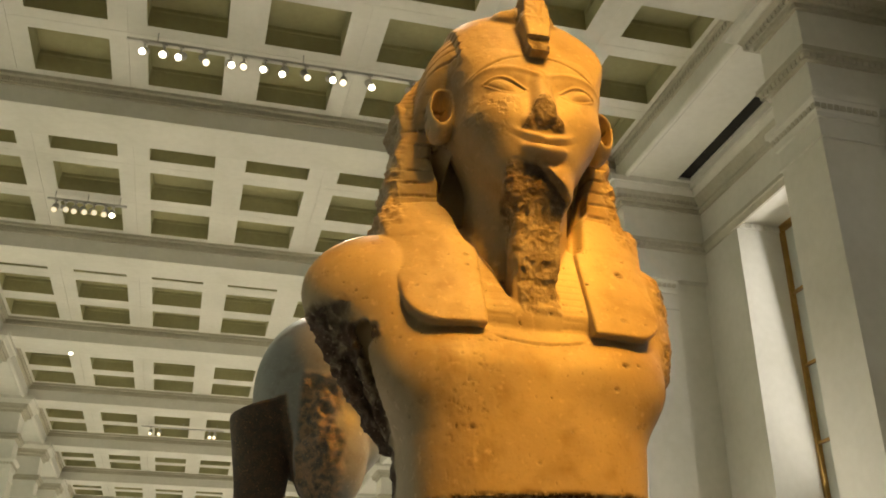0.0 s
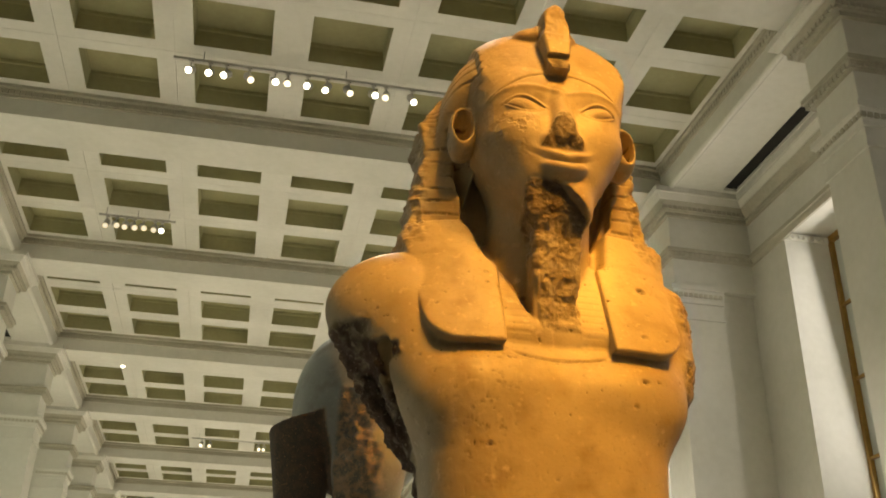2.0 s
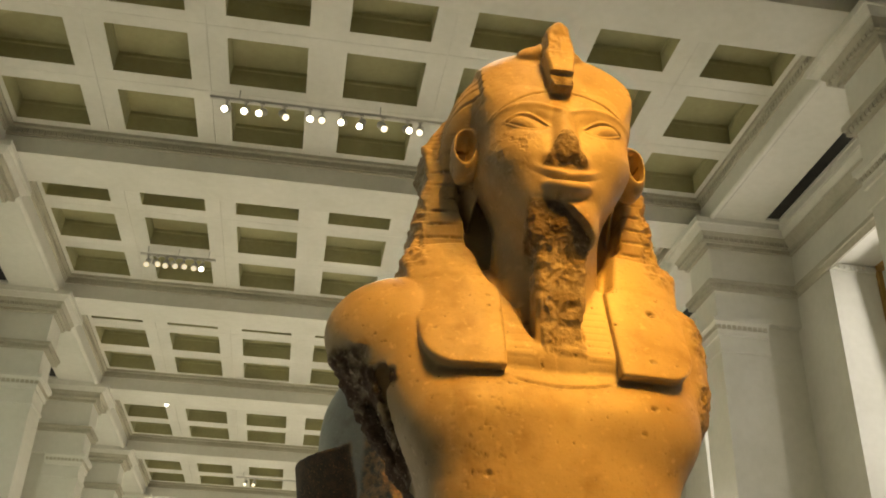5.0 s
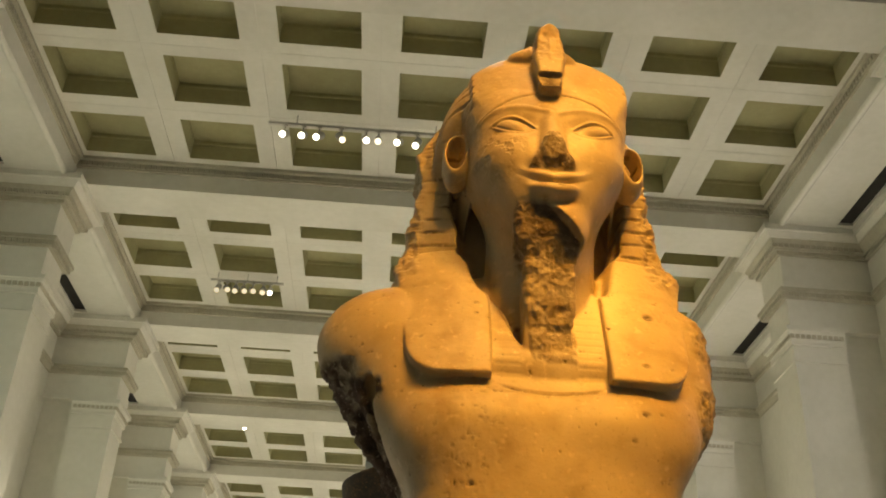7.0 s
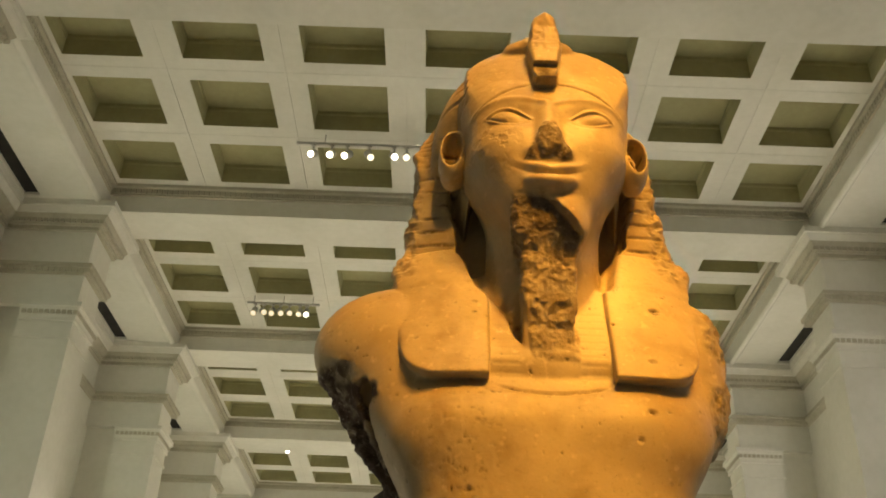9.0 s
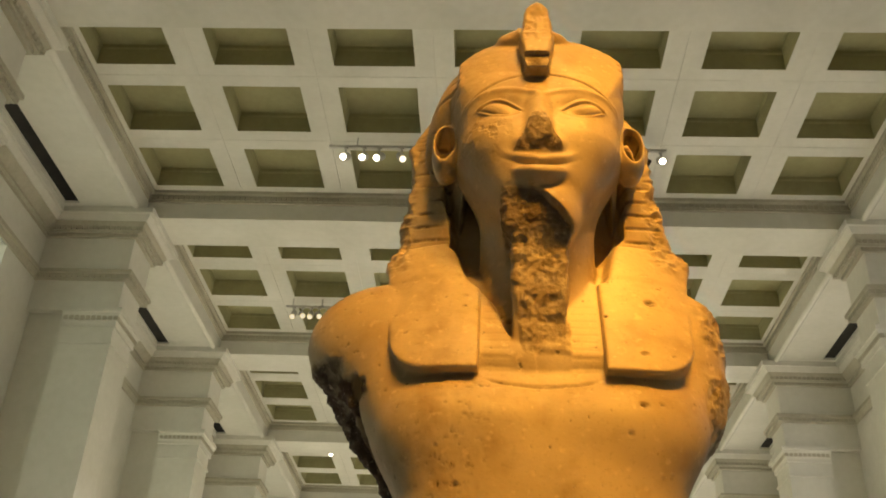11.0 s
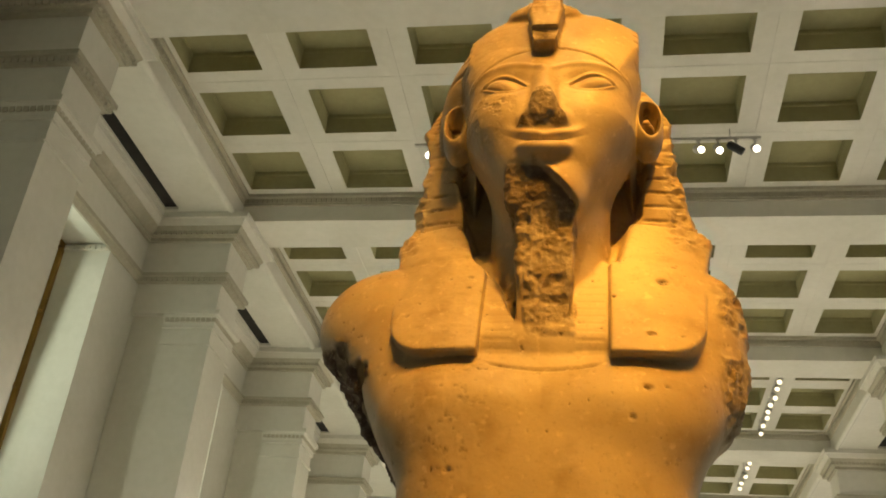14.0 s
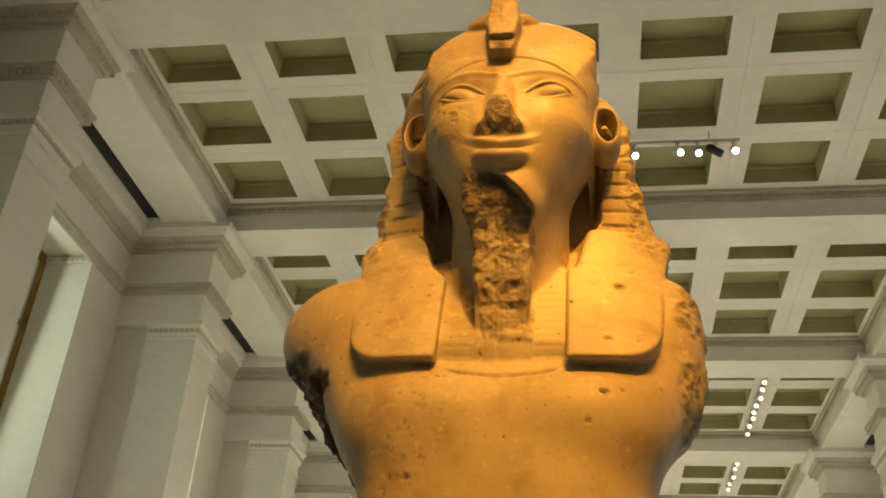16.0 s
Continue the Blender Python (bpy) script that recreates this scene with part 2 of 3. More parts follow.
def build_cross_beam():
    bm = bmesh.new()
    x0, x1 = MID - BEAM_IN, MID + BEAM_IN
    block(bm, x0 - 0.02, x1 + 0.02, BEAM0, BEAM1, SOFFIT, CEIL + 0.1)
    beam = new("cross_beam", finish("cross_beam", bm, PLASTER))
    for y, s in ((BEAM0, -1), (BEAM1, 1)):
        bm = bmesh.new()
        lo, hi = sorted((y, y + s * 0.10))
        block(bm, x0, x1, lo, hi, CEIL - 0.05, CEIL + 0.06)
        lo, hi = sorted((y, y + s * 0.035))
        block(bm, x0, x1, lo, hi, CEIL - 0.16, CEIL - 0.05)
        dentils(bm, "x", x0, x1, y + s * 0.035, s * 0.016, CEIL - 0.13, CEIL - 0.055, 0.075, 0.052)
        part("crown_moulding", bm, SHADED_MOULD, beam, "egg-and-dart moulding under the ceiling")
    return tagged(beam, "white plastered beam with an ornamental moulding under its coffers", "beam", "beams across the gallery", "structure")


beam = build_cross_beam()
for k in range(FIRST, LAST + 1):
    if k:
        copy_thing(beam, pose(0, BAY * k, 0))


def build_long_beam(name, side):
    """The beam along one side, its underside broken by a dark vent in each bay."""
    bm = bmesh.new()
    y0, y1 = 8.9 + BAY * FIRST, 13.7 + BAY * LAST

    def span(a, b, *rest, slot=0):
        lo, hi = sorted((MID + side * a, MID + side * b))
        block(bm, lo, hi, *rest, slot=slot)

    span(BEAM_IN, 5.845, y0, y1, SOFFIT, CEIL + 0.1)
    span(6.072, WALL + 0.1, y0, y1, SOFFIT + 0.004, CEIL + 0.1)
    # shallow black strip in place of the slot's shaded depth
    span(5.845, 6.072, y0, y1, SOFFIT + 0.05, CEIL + 0.05, slot=1)
    for k in range(FIRST, LAST + 1):
        span(5.845, 6.072, 12.50 + BAY * k, 13.95 + BAY * k, SOFFIT + 0.002, SOFFIT + 0.045)
    ob = new(name, finish(name, bm, [PLASTER, VENT_SHADE]))
    bm = bmesh.new()
    rod(bm, (MID + side * (BEAM_IN + 0.052), y0, SOFFIT + 0.012), (MID + side * (BEAM_IN + 0.052), y1, SOFFIT + 0.012), 0.05, 16)
    part("edge_roll", bm, PLASTER, ob)
    bm = bmesh.new()
    lo, hi = sorted((MID + side * BEAM_IN, MID + side * (BEAM_IN - 0.09)))
    for k in range(FIRST, LAST + 1):
        a, b = BEAM1 + 0.1 + BAY * (k - 1), BEAM0 - 0.1 + BAY * k
        block(bm, lo, hi, a, b, CEIL - 0.05, CEIL + 0.06)
        i, j = sorted((MID + side * BEAM_IN, MID + side * (BEAM_IN - 0.035)))
        block(bm, i, j, a, b, CEIL - 0.16, CEIL - 0.05)
        dentils(bm, "y", a, b, MID + side * (BEAM_IN - 0.035), -side * 0.016, CEIL - 0.13, CEIL - 0.055, 0.075, 0.052)
    part("crown_moulding", bm, SHADED_MOULD, ob, "egg-and-dart moulding under the ceiling")
    tagged(ob, "white plastered beam along the wall with dark vent slots", "beam", kind="structure")


build_long_beam("long_beam_west", -1)
build_long_beam("long_beam_east", 1)

# courses of the entablature: bottom, top, and how far each stands out below and above
CORNICE = [(9.38, 9.47, 0.28, 0.28), (9.30, 9.38, 0.19, 0.24), (9.16, 9.30, 0.09, 0.17), (9.10, 9.16, 0.05, 0.05)]
STRING = [(8.50, 8.56, 0.09, 0.09), (8.42, 8.50, 0.03, 0.06)]
CAPITAL = [(7.90, 7.97, 0.09, 0.09), (7.76, 7.90, 0.02, 0.07), (7.71, 7.76, 0.03, 0.03), (7.46, 7.50, 0.025, 0.025)]


def build_pier():
    """A pier of the west side, with its back against the wall."""
    x0, x1, y0, y1 = MID - WALL - 0.05, MID - PIER_IN, BEAM0, BEAM1
    pier = tagged(new("pier"), "white plastered pier with moulded capital and cornice", "pier", "piers along the gallery", "structure")
    bm = bmesh.new()
    block(bm, x0, x1, y0, y1, 8.51, 9.15)
    part("frieze", bm, PLASTER, pier)
    bm = bmesh.new()
    block(bm, x0, x1 - 0.02, y0 + 0.02, y1 - 0.02, 7.96, 8.45)
    part("architrave", bm, PLASTER, pier)
    bm = bmesh.new()
    block(bm, x0 + 0.60, x1 - 0.01, y0 + 0.01, y1 - 0.01, FLOOR + 0.62, 7.98)
    part("shaft", bm, PLASTER, pier)
    bm = bmesh.new()
    block(bm, x0, x0 + 0.61, y0 + 0.13, y1 - 0.13, FLOOR, 7.98)
    part("back_strip", bm, PLASTER, pier)
    bm = bmesh.new()
    for z0, z1, d0, d1 in CORNICE[:2]:
        flare(bm, x0, x1, y0, y1, z0, z1 - 0.001, d0, d1)
    part("cornice", bm, PLASTER, pier)
    # lower courses: the cornice's shade is painted in by the darker plaster
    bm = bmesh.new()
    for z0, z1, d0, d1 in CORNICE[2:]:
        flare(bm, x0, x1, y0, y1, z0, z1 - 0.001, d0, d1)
    part("bed_moulding", bm, SHADED_MOULD, pier, "carved moulding under the cornice, darkened for shade")
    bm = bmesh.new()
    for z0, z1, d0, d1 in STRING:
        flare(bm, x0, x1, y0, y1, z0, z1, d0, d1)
    part("string_moulding", bm, SHADED_MOULD, pier)
    bm = bmesh.new()
    for z0, z1, d0, d1 in CAPITAL:
        flare(bm, x0 + 0.60, x1 - 0.01, y0 + 0.01, y1 - 0.01, z0, z1, d0, d1)
    part("capital", bm, PLASTER, pier)
    bm = bmesh.new()
    for z0, z1, w, d in ((9.175, 9.235, 0.05, 0.135), (8.43, 8.495, 0.045, 0.066)):
        dentils(bm, "x", x0 + 0.05, x1 + d, y0 - d, 0.05, z0, z1)
        dentils(bm, "x", x0 + 0.05, x1 + d, y1 + d, -0.05, z0, z1)
        dentils(bm, "y", y0 - d, y1 + d, x1 + d, -0.05, z0, z1)
    xc, d = x1 - 0.01, 0.055
    dentils(bm, "x", x0 + 0.62, xc + d, y0 + 0.01 - d, 0.05, 7.80, 7.865, 0.075, 0.06)
    dentils(bm, "x", x0 + 0.62, xc + d, y1 - 0.01 + d, -0.05, 7.80, 7.865, 0.075, 0.06)
    dentils(bm, "y", y0 + 0.01 - d, y1 - 0.01 + d, xc + d, -0.05, 7.80, 7.865, 0.075, 0.06)
    part("dentil_course", bm, SHADED_MOULD, pier, "rows of small carved blocks")
    bm = bmesh.new()
    for z0, z1, d0, d1 in ((FLOOR, FLOOR + 0.42, 0.08, 0.08), (FLOOR + 0.42, FLOOR + 0.52, 0.08, 0.05), (FLOOR + 0.52, FLOOR + 0.63, 0.04, 0.015)):
        flare(bm, x0 + 0.60, x1 - 0.01, y0 + 0.01, y1 - 0.01, z0, z1, d0, d1)
    part("base", bm, PLASTER, pier)
    return pier


pier = build_pier()
MIDY = (BEAM0 + BEAM1) / 2
for k in range(FIRST, LAST + 1):
    if k:
        copy_thing(pier, pose(0, BAY * k, 0))
    copy_thing(pier, pose(2 * MID, 2 * MIDY + BAY * k, 0, 0, 0, 180))


# ---- side walls with a tall window in each bay ----
def build_wall(name, side):
    bm = bmesh.new()
    f0, f1 = WALL, WALL + 0.85
    ya, yb = 8.9 + BAY * FIRST, 13.7 + BAY * LAST

    def span(y0, y1, z0, z1, a=f0, b=f1):
        lo, hi = sorted((MID + side * a, MID + side * b))
        block(bm, lo, hi, y0, y1, z0, z1)

    span(ya, yb, FLOOR - 0.1, SILL)
    span(ya, yb, HEAD, CEIL)
    edges = [ya] + [y + BAY * k for k in range(FIRST, LAST + 1) for y in (WIN0, WIN1)] + [yb]
    for i in range(0, len(edges), 2):
        span(edges[i], edges[i + 1], SILL, HEAD)
    wall = new(name, finish(name, bm, PLASTER))
    tagged(wall, "pale plastered gallery wall with tall window recesses", "wall", kind="structure")
    # bed and string courses get the tone with shade painted in
    for part_name, courses, mat in (("wall_cornice", CORNICE[:2], PLASTER), ("wall_bed_moulding", CORNICE[2:], SHADED_MOULD), ("wall_string_moulding", STRING, SHADED_MOULD)):
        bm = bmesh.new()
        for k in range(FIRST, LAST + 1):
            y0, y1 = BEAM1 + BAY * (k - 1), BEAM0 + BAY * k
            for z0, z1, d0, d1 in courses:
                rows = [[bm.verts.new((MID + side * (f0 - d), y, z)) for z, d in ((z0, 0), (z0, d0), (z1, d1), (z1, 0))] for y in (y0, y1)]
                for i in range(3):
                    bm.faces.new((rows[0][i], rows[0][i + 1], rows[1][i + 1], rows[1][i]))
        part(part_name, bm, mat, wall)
    bm = bmesh.new()
    for k in range(FIRST, LAST + 1):
        for y, s in ((WIN0, 1), (WIN1, -1)):
            lo, hi = sorted((MID + side * (f0 + 0.02), MID + side * (f0 + 0.67)))
            i, j = sorted((y + BAY * k, y + BAY * k + s * 0.035))
            block(bm, lo, hi, i, j, 8.42, 8.50)
            dentils(bm, "x", lo, hi, y + BAY * k + s * 0.035, s * 0.025, 8.43, 8.475, 0.075, 0.045)
    part("reveal_moulding", bm, PLASTER, wall)


build_wall("wall_west", -1)
build_wall("wall_east", 1)


def build_window():
    """A west window, set at the back of its recess."""
    x = MID - WALL - 0.70
    window = tagged(new("window"), "tall window with bronze frame and obscured panes", "window", "gallery windows", "structure")
    bm = bmesh.new()
    for y0, y1 in ((WIN0, WIN0 + 0.055), (WIN1 - 0.055, WIN1)):
        block(bm, x - 0.06, x + 0.02, y0, y1, SILL, HEAD)
    for z0, z1 in ((SILL, SILL + 0.1), (HEAD - 0.09, HEAD)):
        block(bm, x - 0.06, x + 0.02, WIN0 + 0.055, WIN1 - 0.055, z0, z1)
    part("window_frame", bm, FRAME, window)
    for i in (1, 2):
        bm = bmesh.new()
        y = WIN0 + (WIN1 - WIN0) * i / 3
        block(bm, x - 0.04, x + 0.008, y - 0.022, y + 0.022, SILL + 0.1, HEAD - 0.09)
        part("glazing_bar", bm, FRAME, window)
    for i in range(1, 5):
        bm = bmesh.new()
        z = SILL + (HEAD - SILL) * i / 5
        block(bm, x - 0.035, x + 0.004, WIN0 + 0.055, WIN1 - 0.055, z - 0.02, z + 0.02)
        part("glazing_bar", bm, FRAME, window)
    for i in range(3):
        for j in range(5):
            bm = bmesh.new()
            y, z = WIN0 + (WIN1 - WIN0) * (i + 0.5) / 3, SILL + (HEAD - SILL) * (j + 0.5) / 5
            block(bm, x - 0.055, x - 0.047, y - 0.33, y + 0.33, z - 0.52, z + 0.52)
            part("pane", bm, GLASSY, window)
    return window


window = build_window()
for k in range(FIRST, LAST + 1):
    if k:
        copy_thing(window, pose(0, BAY * k, 0))
    copy_thing(window, pose(2 * MID, 2 * 10.91 + BAY * k, 0, 0, 0, 180))

# ---- floor and end walls ----
bm = bmesh.new()
block(bm, MID - 8, MID + 8, 8.0 + BAY * FIRST, 14.5 + BAY * LAST, FLOOR - 0.2, FLOOR)
tagged(new("floor", finish("floor", bm, FLOORING)), "pale stone gallery floor", "floor", kind="structure")
for name, y0, y1 in (("wall_south", 8.2 + BAY * FIRST, 8.9 + BAY * FIRST), ("wall_north", 13.7 + BAY * LAST, 14.4 + BAY * LAST)):
    bm = bmesh.new()
    block(bm, MID - 8, MID + 8, y0, y1, FLOOR, CEIL + 0.4)
    tagged(new(name, finish(name, bm, PLASTER)), "plain plastered end wall of the gallery", "wall", kind="structure")


# ---- carved stone: solids given by distance functions, skinned with a net of quads ----
def steps(*runs):
    """Coordinates from runs of (start, end, step)."""
    out = []
    for a, b, s in runs:
        n = max(1, int(round((b - a) / s)))
        out.extend(a + (b - a) * i / n for i in range(n))
    return np.array(out + [runs[-1][1]], dtype=np.float32)


def skin(field, xs, ys, zs):
    """The zero surface of a field sampled on a grid: its points and quads."""
    inside = field < 0
    nx, ny, nz = inside.shape
    count = np.zeros((nx - 1, ny - 1, nz - 1), dtype=np.uint8)
    for i in (0, 1):
        for j in (0, 1):
            for k in (0, 1):
                count += inside[i:nx - 1 + i, j:ny - 1 + j, k:nz - 1 + k]
    ci, cj, ck = np.nonzero((count > 0) & (count < 8))
    index = np.full(count.shape, -1, dtype=np.int64)
    index[ci, cj, ck] = np.arange(len(ci))
    total, hits = np.zeros((len(ci), 3)), np.zeros(len(ci))
    grid = (xs, ys, zs)
    corners = [(i, j, k) for i in (0, 1) for j in (0, 1) for k in (0, 1)]
    for a in corners:
        for axis in range(3):
            if a[axis]:
                continue
            b = tuple(1 if n == axis else v for n, v in enumerate(a))
            fa, fb = field[ci + a[0], cj + a[1], ck + a[2]], field[ci + b[0], cj + b[1], ck + b[2]]
            cross = (fa < 0) != (fb < 0)
            s = np.where(cross, fa / np.where(cross, fa - fb, 1), 0)
            cells = (ci, cj, ck)
            for n in range(3):
                pa = grid[n][cells[n] + a[n]]
                pb = grid[n][cells[n] + b[n]]
                total[:, n] += np.where(cross, pa + s * (pb - pa), 0)
            hits += cross
    points = total / hits[:, None]
    quads = []
    for axis in range(3):
        u, v = (axis + 1) % 3, (axis + 2) % 3
        low = [slice(None)] * 3
        high = [slice(None)] * 3
        low[axis], high[axis] = slice(0, -1), slice(1, None)
        for n in (u, v):
            low[n] = high[n] = slice(1, -1)
        a, b = inside[tuple(low)], inside[tuple(high)]
        e = np.array(np.nonzero(a != b))
        flip = a[tuple(e)]
        for n in (u, v):
            e[n] += 1

        def cell(du, dv):
            c = e.copy()
            c[u] -= du
            c[v] -= dv
            return index[c[0], c[1], c[2]]

        q = np.stack([cell(1, 1), cell(0, 1), cell(0, 0), cell(1, 0)], axis=1)
        q[~flip] = q[~flip][:, ::-1]
        quads.append(q)
    return points, np.concatenate(quads)


def smin(a, b, k):
    h = np.clip(0.5 + 0.5 * (b - a) / k, 0, 1)
    return b + (a - b) * h - k * h * (1 - h)


def smax(a, b, k):
    return -smin(-a, -b, k)


def egg(p, c, r, power=2.0):
    """An ellipsoid, boxier as the power grows."""
    k = sum((np.abs(q - m) / s) ** power for q, m, s in zip(p, c, r)) ** (1 / power)
    return (k - 1) * min(r)


def bar(p, a, b, ra, rb):
    """A round bar from a to b with its two radii."""
    ab = [v - u for u, v in zip(a, b)]
    t = np.clip(sum((q - u) * d for q, u, d in zip(p, a, ab)) / sum(d * d for d in ab), 0, 1)
    return np.sqrt(sum((q - u - t * d) ** 2 for q, u, d in zip(p, a, ab))) - (ra + (rb - ra) * t)


def brick(p, c, h, r):
    """A box with rounded edges."""
    q = [np.abs(v - m) - s + r for v, m, s in zip(p, c, h)]
    far = np.sqrt(sum(np.maximum(v, 0) ** 2 for v in q))
    return far + np.minimum(np.maximum(np.maximum(q[0], q[1]), q[2]), 0) - r


def lattice(p, scale, seed):
    """Smooth random values between -1 and 1 at the rows of p."""
    q = p * scale + seed * 17.31
    i = np.floor(q).astype(np.int64)
    f = q - i
    f = f * f * (3 - 2 * f)
    out = np.zeros(len(p))
    for a in (0, 1):
        for b in (0, 1):
            for c in (0, 1):
                h = (i[:, 0] + a) * 374761393 + (i[:, 1] + b) * 668265263 + (i[:, 2] + c) * 2147483647 + seed * 974711
                h = (h ^ (h >> 13)) * 1274126177
                h = ((h ^ (h >> 16)) & 0xFFFF) / 32767.5 - 1
                out += h * np.where(a, f[:, 0], 1 - f[:, 0]) * np.where(b, f[:, 1], 1 - f[:, 1]) * np.where(c, f[:, 2], 1 - f[:, 2])
    return out


def rubble(p, scale, seed):
    return lattice(p, scale, seed) * 0.55 + lattice(p, scale * 2.1, seed + 1) * 0.3 + lattice(p, scale * 4.3, seed + 2) * 0.15


def normals_of(points, quads):
    n = np.cross(points[quads[:, 2]] - points[quads[:, 0]], points[quads[:, 3]] - points[quads[:, 1]])
    out = np.zeros_like(points)
    for i in range(4):
        np.add.at(out, quads[:, i], n)
    return out / np.maximum(np.linalg.norm(out, axis=1), 1e-9)[:, None]


def fade(v, a, b):
    t = np.clip((v - a) / (b - a), 0, 1)
    return t * t * (3 - 2 * t)


def near(v, centre, width):
    return np.exp(-((v - centre) / width) ** 2)


def stone_object(name, points, quads, broken, mat, wear_and_shade=None):
    mesh = bpy.data.meshes.new(name)
    mesh.from_pydata(points.tolist(), [], quads.tolist())
    mesh.polygons.foreach_set("use_smooth", [True] * len(quads))
    mesh.attributes.new("broken", "FLOAT", "POINT").data.foreach_set("value", broken.astype(np.float32))
    if wear_and_shade is not None:
        mesh.attributes.new("wear_and_shade", "FLOAT", "POINT").data.foreach_set("value", wear_and_shade.astype(np.float32))
    mesh.materials.append(mat)
    return new(name, mesh)


# ---- the colossal bust: x to its left hand, y to its back, z up ----
BUST = (1.605, 3.50, 0.0)


def bust_field(x, y, z):
    p = (x, y, z)
    ax = np.abs(x)
    mirrored = (ax, y, z)
    # trunk, leaning back above the breast
    front = -0.020 + 0.045 * np.maximum(0, 2.95 - z) + 0.54 * (np.sqrt((z - 2.985) ** 2 + 0.030) + (z - 2.985)) / 2 - 0.030
    wide = np.interp(z, [2.5, 2.75, 2.9, 3.05, 3.3], [0.355, 0.372, 0.420, 0.455, 0.45]).astype(np.float32)
    deep = np.maximum(0.05, (0.50 - front) / 2)
    trunk = ((np.maximum(ax / wide, 0) ** 3.2 + (np.abs(y - (front + 0.50) / 2) / deep) ** 3.2) ** (1 / 3.2) - 1) * 0.24
    trunk = smax(trunk, z - 3.34, 0.08)
    d = trunk
    d = smin(d, egg(mirrored, (0.22, 0.112, 2.935), (0.17, 0.118, 0.11)), 0.09)
    d = smin(d, egg(mirrored, (0.0, 0.28, 3.36), (0.40, 0.15, 0.15)), 0.10)
    # his left shoulder and the stump of the arm
    d = smin(d, egg(p, (0.385, 0.28, 3.17), (0.145, 0.17, 0.25), 2.4), 0.05)
    # his right shoulder and the broken upper arm
    d = smin(d, egg(p, (-0.36, 0.315, 3.222), (0.20, 0.165, 0.195)), 0.04)
    d = smin(d, egg(p, (-0.385, 0.25, 3.05), (0.085, 0.13, 0.20)), 0.05)
    d = smin(d, egg(p, (-0.385, 0.205, 3.095), (0.13, 0.14, 0.16)), 0.06)
    arm = egg(p, (-0.440, 0.305, 3.246), (0.235, 0.185, 0.178))
    cut = (x + 0.672) * -0.788 + (z - 3.165) * -0.616
    under = np.minimum((x + 0.60) * -0.55 + (z - 3.14) * -0.30 + (y - 0.20) * -0.78, 3.165 + 0.15 * (x + 0.6) - z)
    arm = smax(smax(arm, cut, 0.012), under, 0.012)
    d = smin(d, arm, 0.10)
    stub = smax(bar(p, (-0.57, 0.36, 3.18), (-0.335, 0.44, 2.60), 0.060, 0.044), cut, 0.012)
    d = smin(d, stub, 0.012)
    groove = bar(p, (-0.480, 0.16, 3.07), (-0.395, 0.29, 2.72), 0.042, 0.024)
    d = smax(d, -groove, 0.015)
    # neck
    neck = bar(p, (0, 0.262, 3.15), (0, 0.145, 3.75), 0.175, 0.168)
    # headcloth: the wings behind the ears, down to the shoulders
    half = np.interp(z, [3.30, 3.42, 3.51, 3.60, 3.72, 3.80, 3.92, 4.05, 4.2], [0.41, 0.435, 0.452, 0.405, 0.376, 0.360, 0.352, 0.275, 0.16]).astype(np.float32)
    half = half + (x < 0) * (0.028 * fade(z, 3.56, 3.66) + 0.022 * fade(z, 3.82, 3.92))
    bend = 1.25 * np.maximum(0, ax - 0.19) ** 2 * (0.45 + 0.55 * fade(z, 3.06, 3.36))
    lip = -0.031 + 0.385 * (np.minimum(z, 3.545) - 3.06) - 0.10 * np.maximum(0, z - 3.56) + bend + 0.035 * fade(z, 3.538, 3.548) * fade(ax, 0.14, 0.20)
    wing = smax(smax(ax - half, lip - y, 0.012), y - 0.46, 0.06)
    wing = smax(smax(wing, z - 4.05, 0.06), 3.40 - z, 0.02)
    inner = np.interp(z, [3.36, 3.50, 3.60, 3.72, 3.80, 3.86], [0.170, 0.205, 0.240, 0.272, 0.24, 0.0]).astype(np.float32) + 0.014 * (x < 0)
    wing = smax(wing, -np.maximum(ax - inner, y - 0.27), 0.010)
    # lappets on the breast
    q0, q1 = np.abs(ax - 0.286 - 0.10 * np.maximum(0, z - 3.13)) - (0.120 - 0.105), np.abs(z - 3.355) - (0.30 - 0.105)
    sheet = np.sqrt(np.maximum(q0, 0) ** 2 + np.maximum(q1, 0) ** 2) + np.minimum(np.maximum(q0, q1), 0) - 0.105
    sheet = np.minimum(sheet, np.maximum(np.abs(ax - 0.226) - 0.060, np.abs(z - 3.355) - 0.30))
    lappet = smax(smax(sheet, lip - y, 0.010), y - 0.22, 0.02)
    cloth = smin(wing, lappet, 0.012)
    # the collar between the lappets; cloth and collar end in a slanting neckline
    cloth = smin(cloth, smax(smax(ax - 0.19, np.maximum(3.018 + 0.9 * x * x - z, z - 3.40), 0.01), smax(lip + 0.020 + 0.056 * (1 - fade(z, 3.000, 3.15)) - y, y - 0.2, 0.01), 0.02), 0.004)
    neckline = z - 3.150 - 1.75 * np.maximum(0, ax - 0.055) - 0.02 * np.sin(31 * z) - 0.10 * fade(x, -0.05, 0.05)
    cloth = smax(cloth, -np.maximum(np.maximum(-neckline * 0.5, ax - 0.262), y - 0.24), 0.006)
    hollow = bar((ax, (y - 0.08) * 0.27, z), (0.246, 0, 3.74), (0.176, 0, 3.40), 0.044, 0.019) - 0.010 * (x < 0)
    cloth = smax(cloth, -hollow, 0.015)
    d = smin(d, cloth, 0.004)
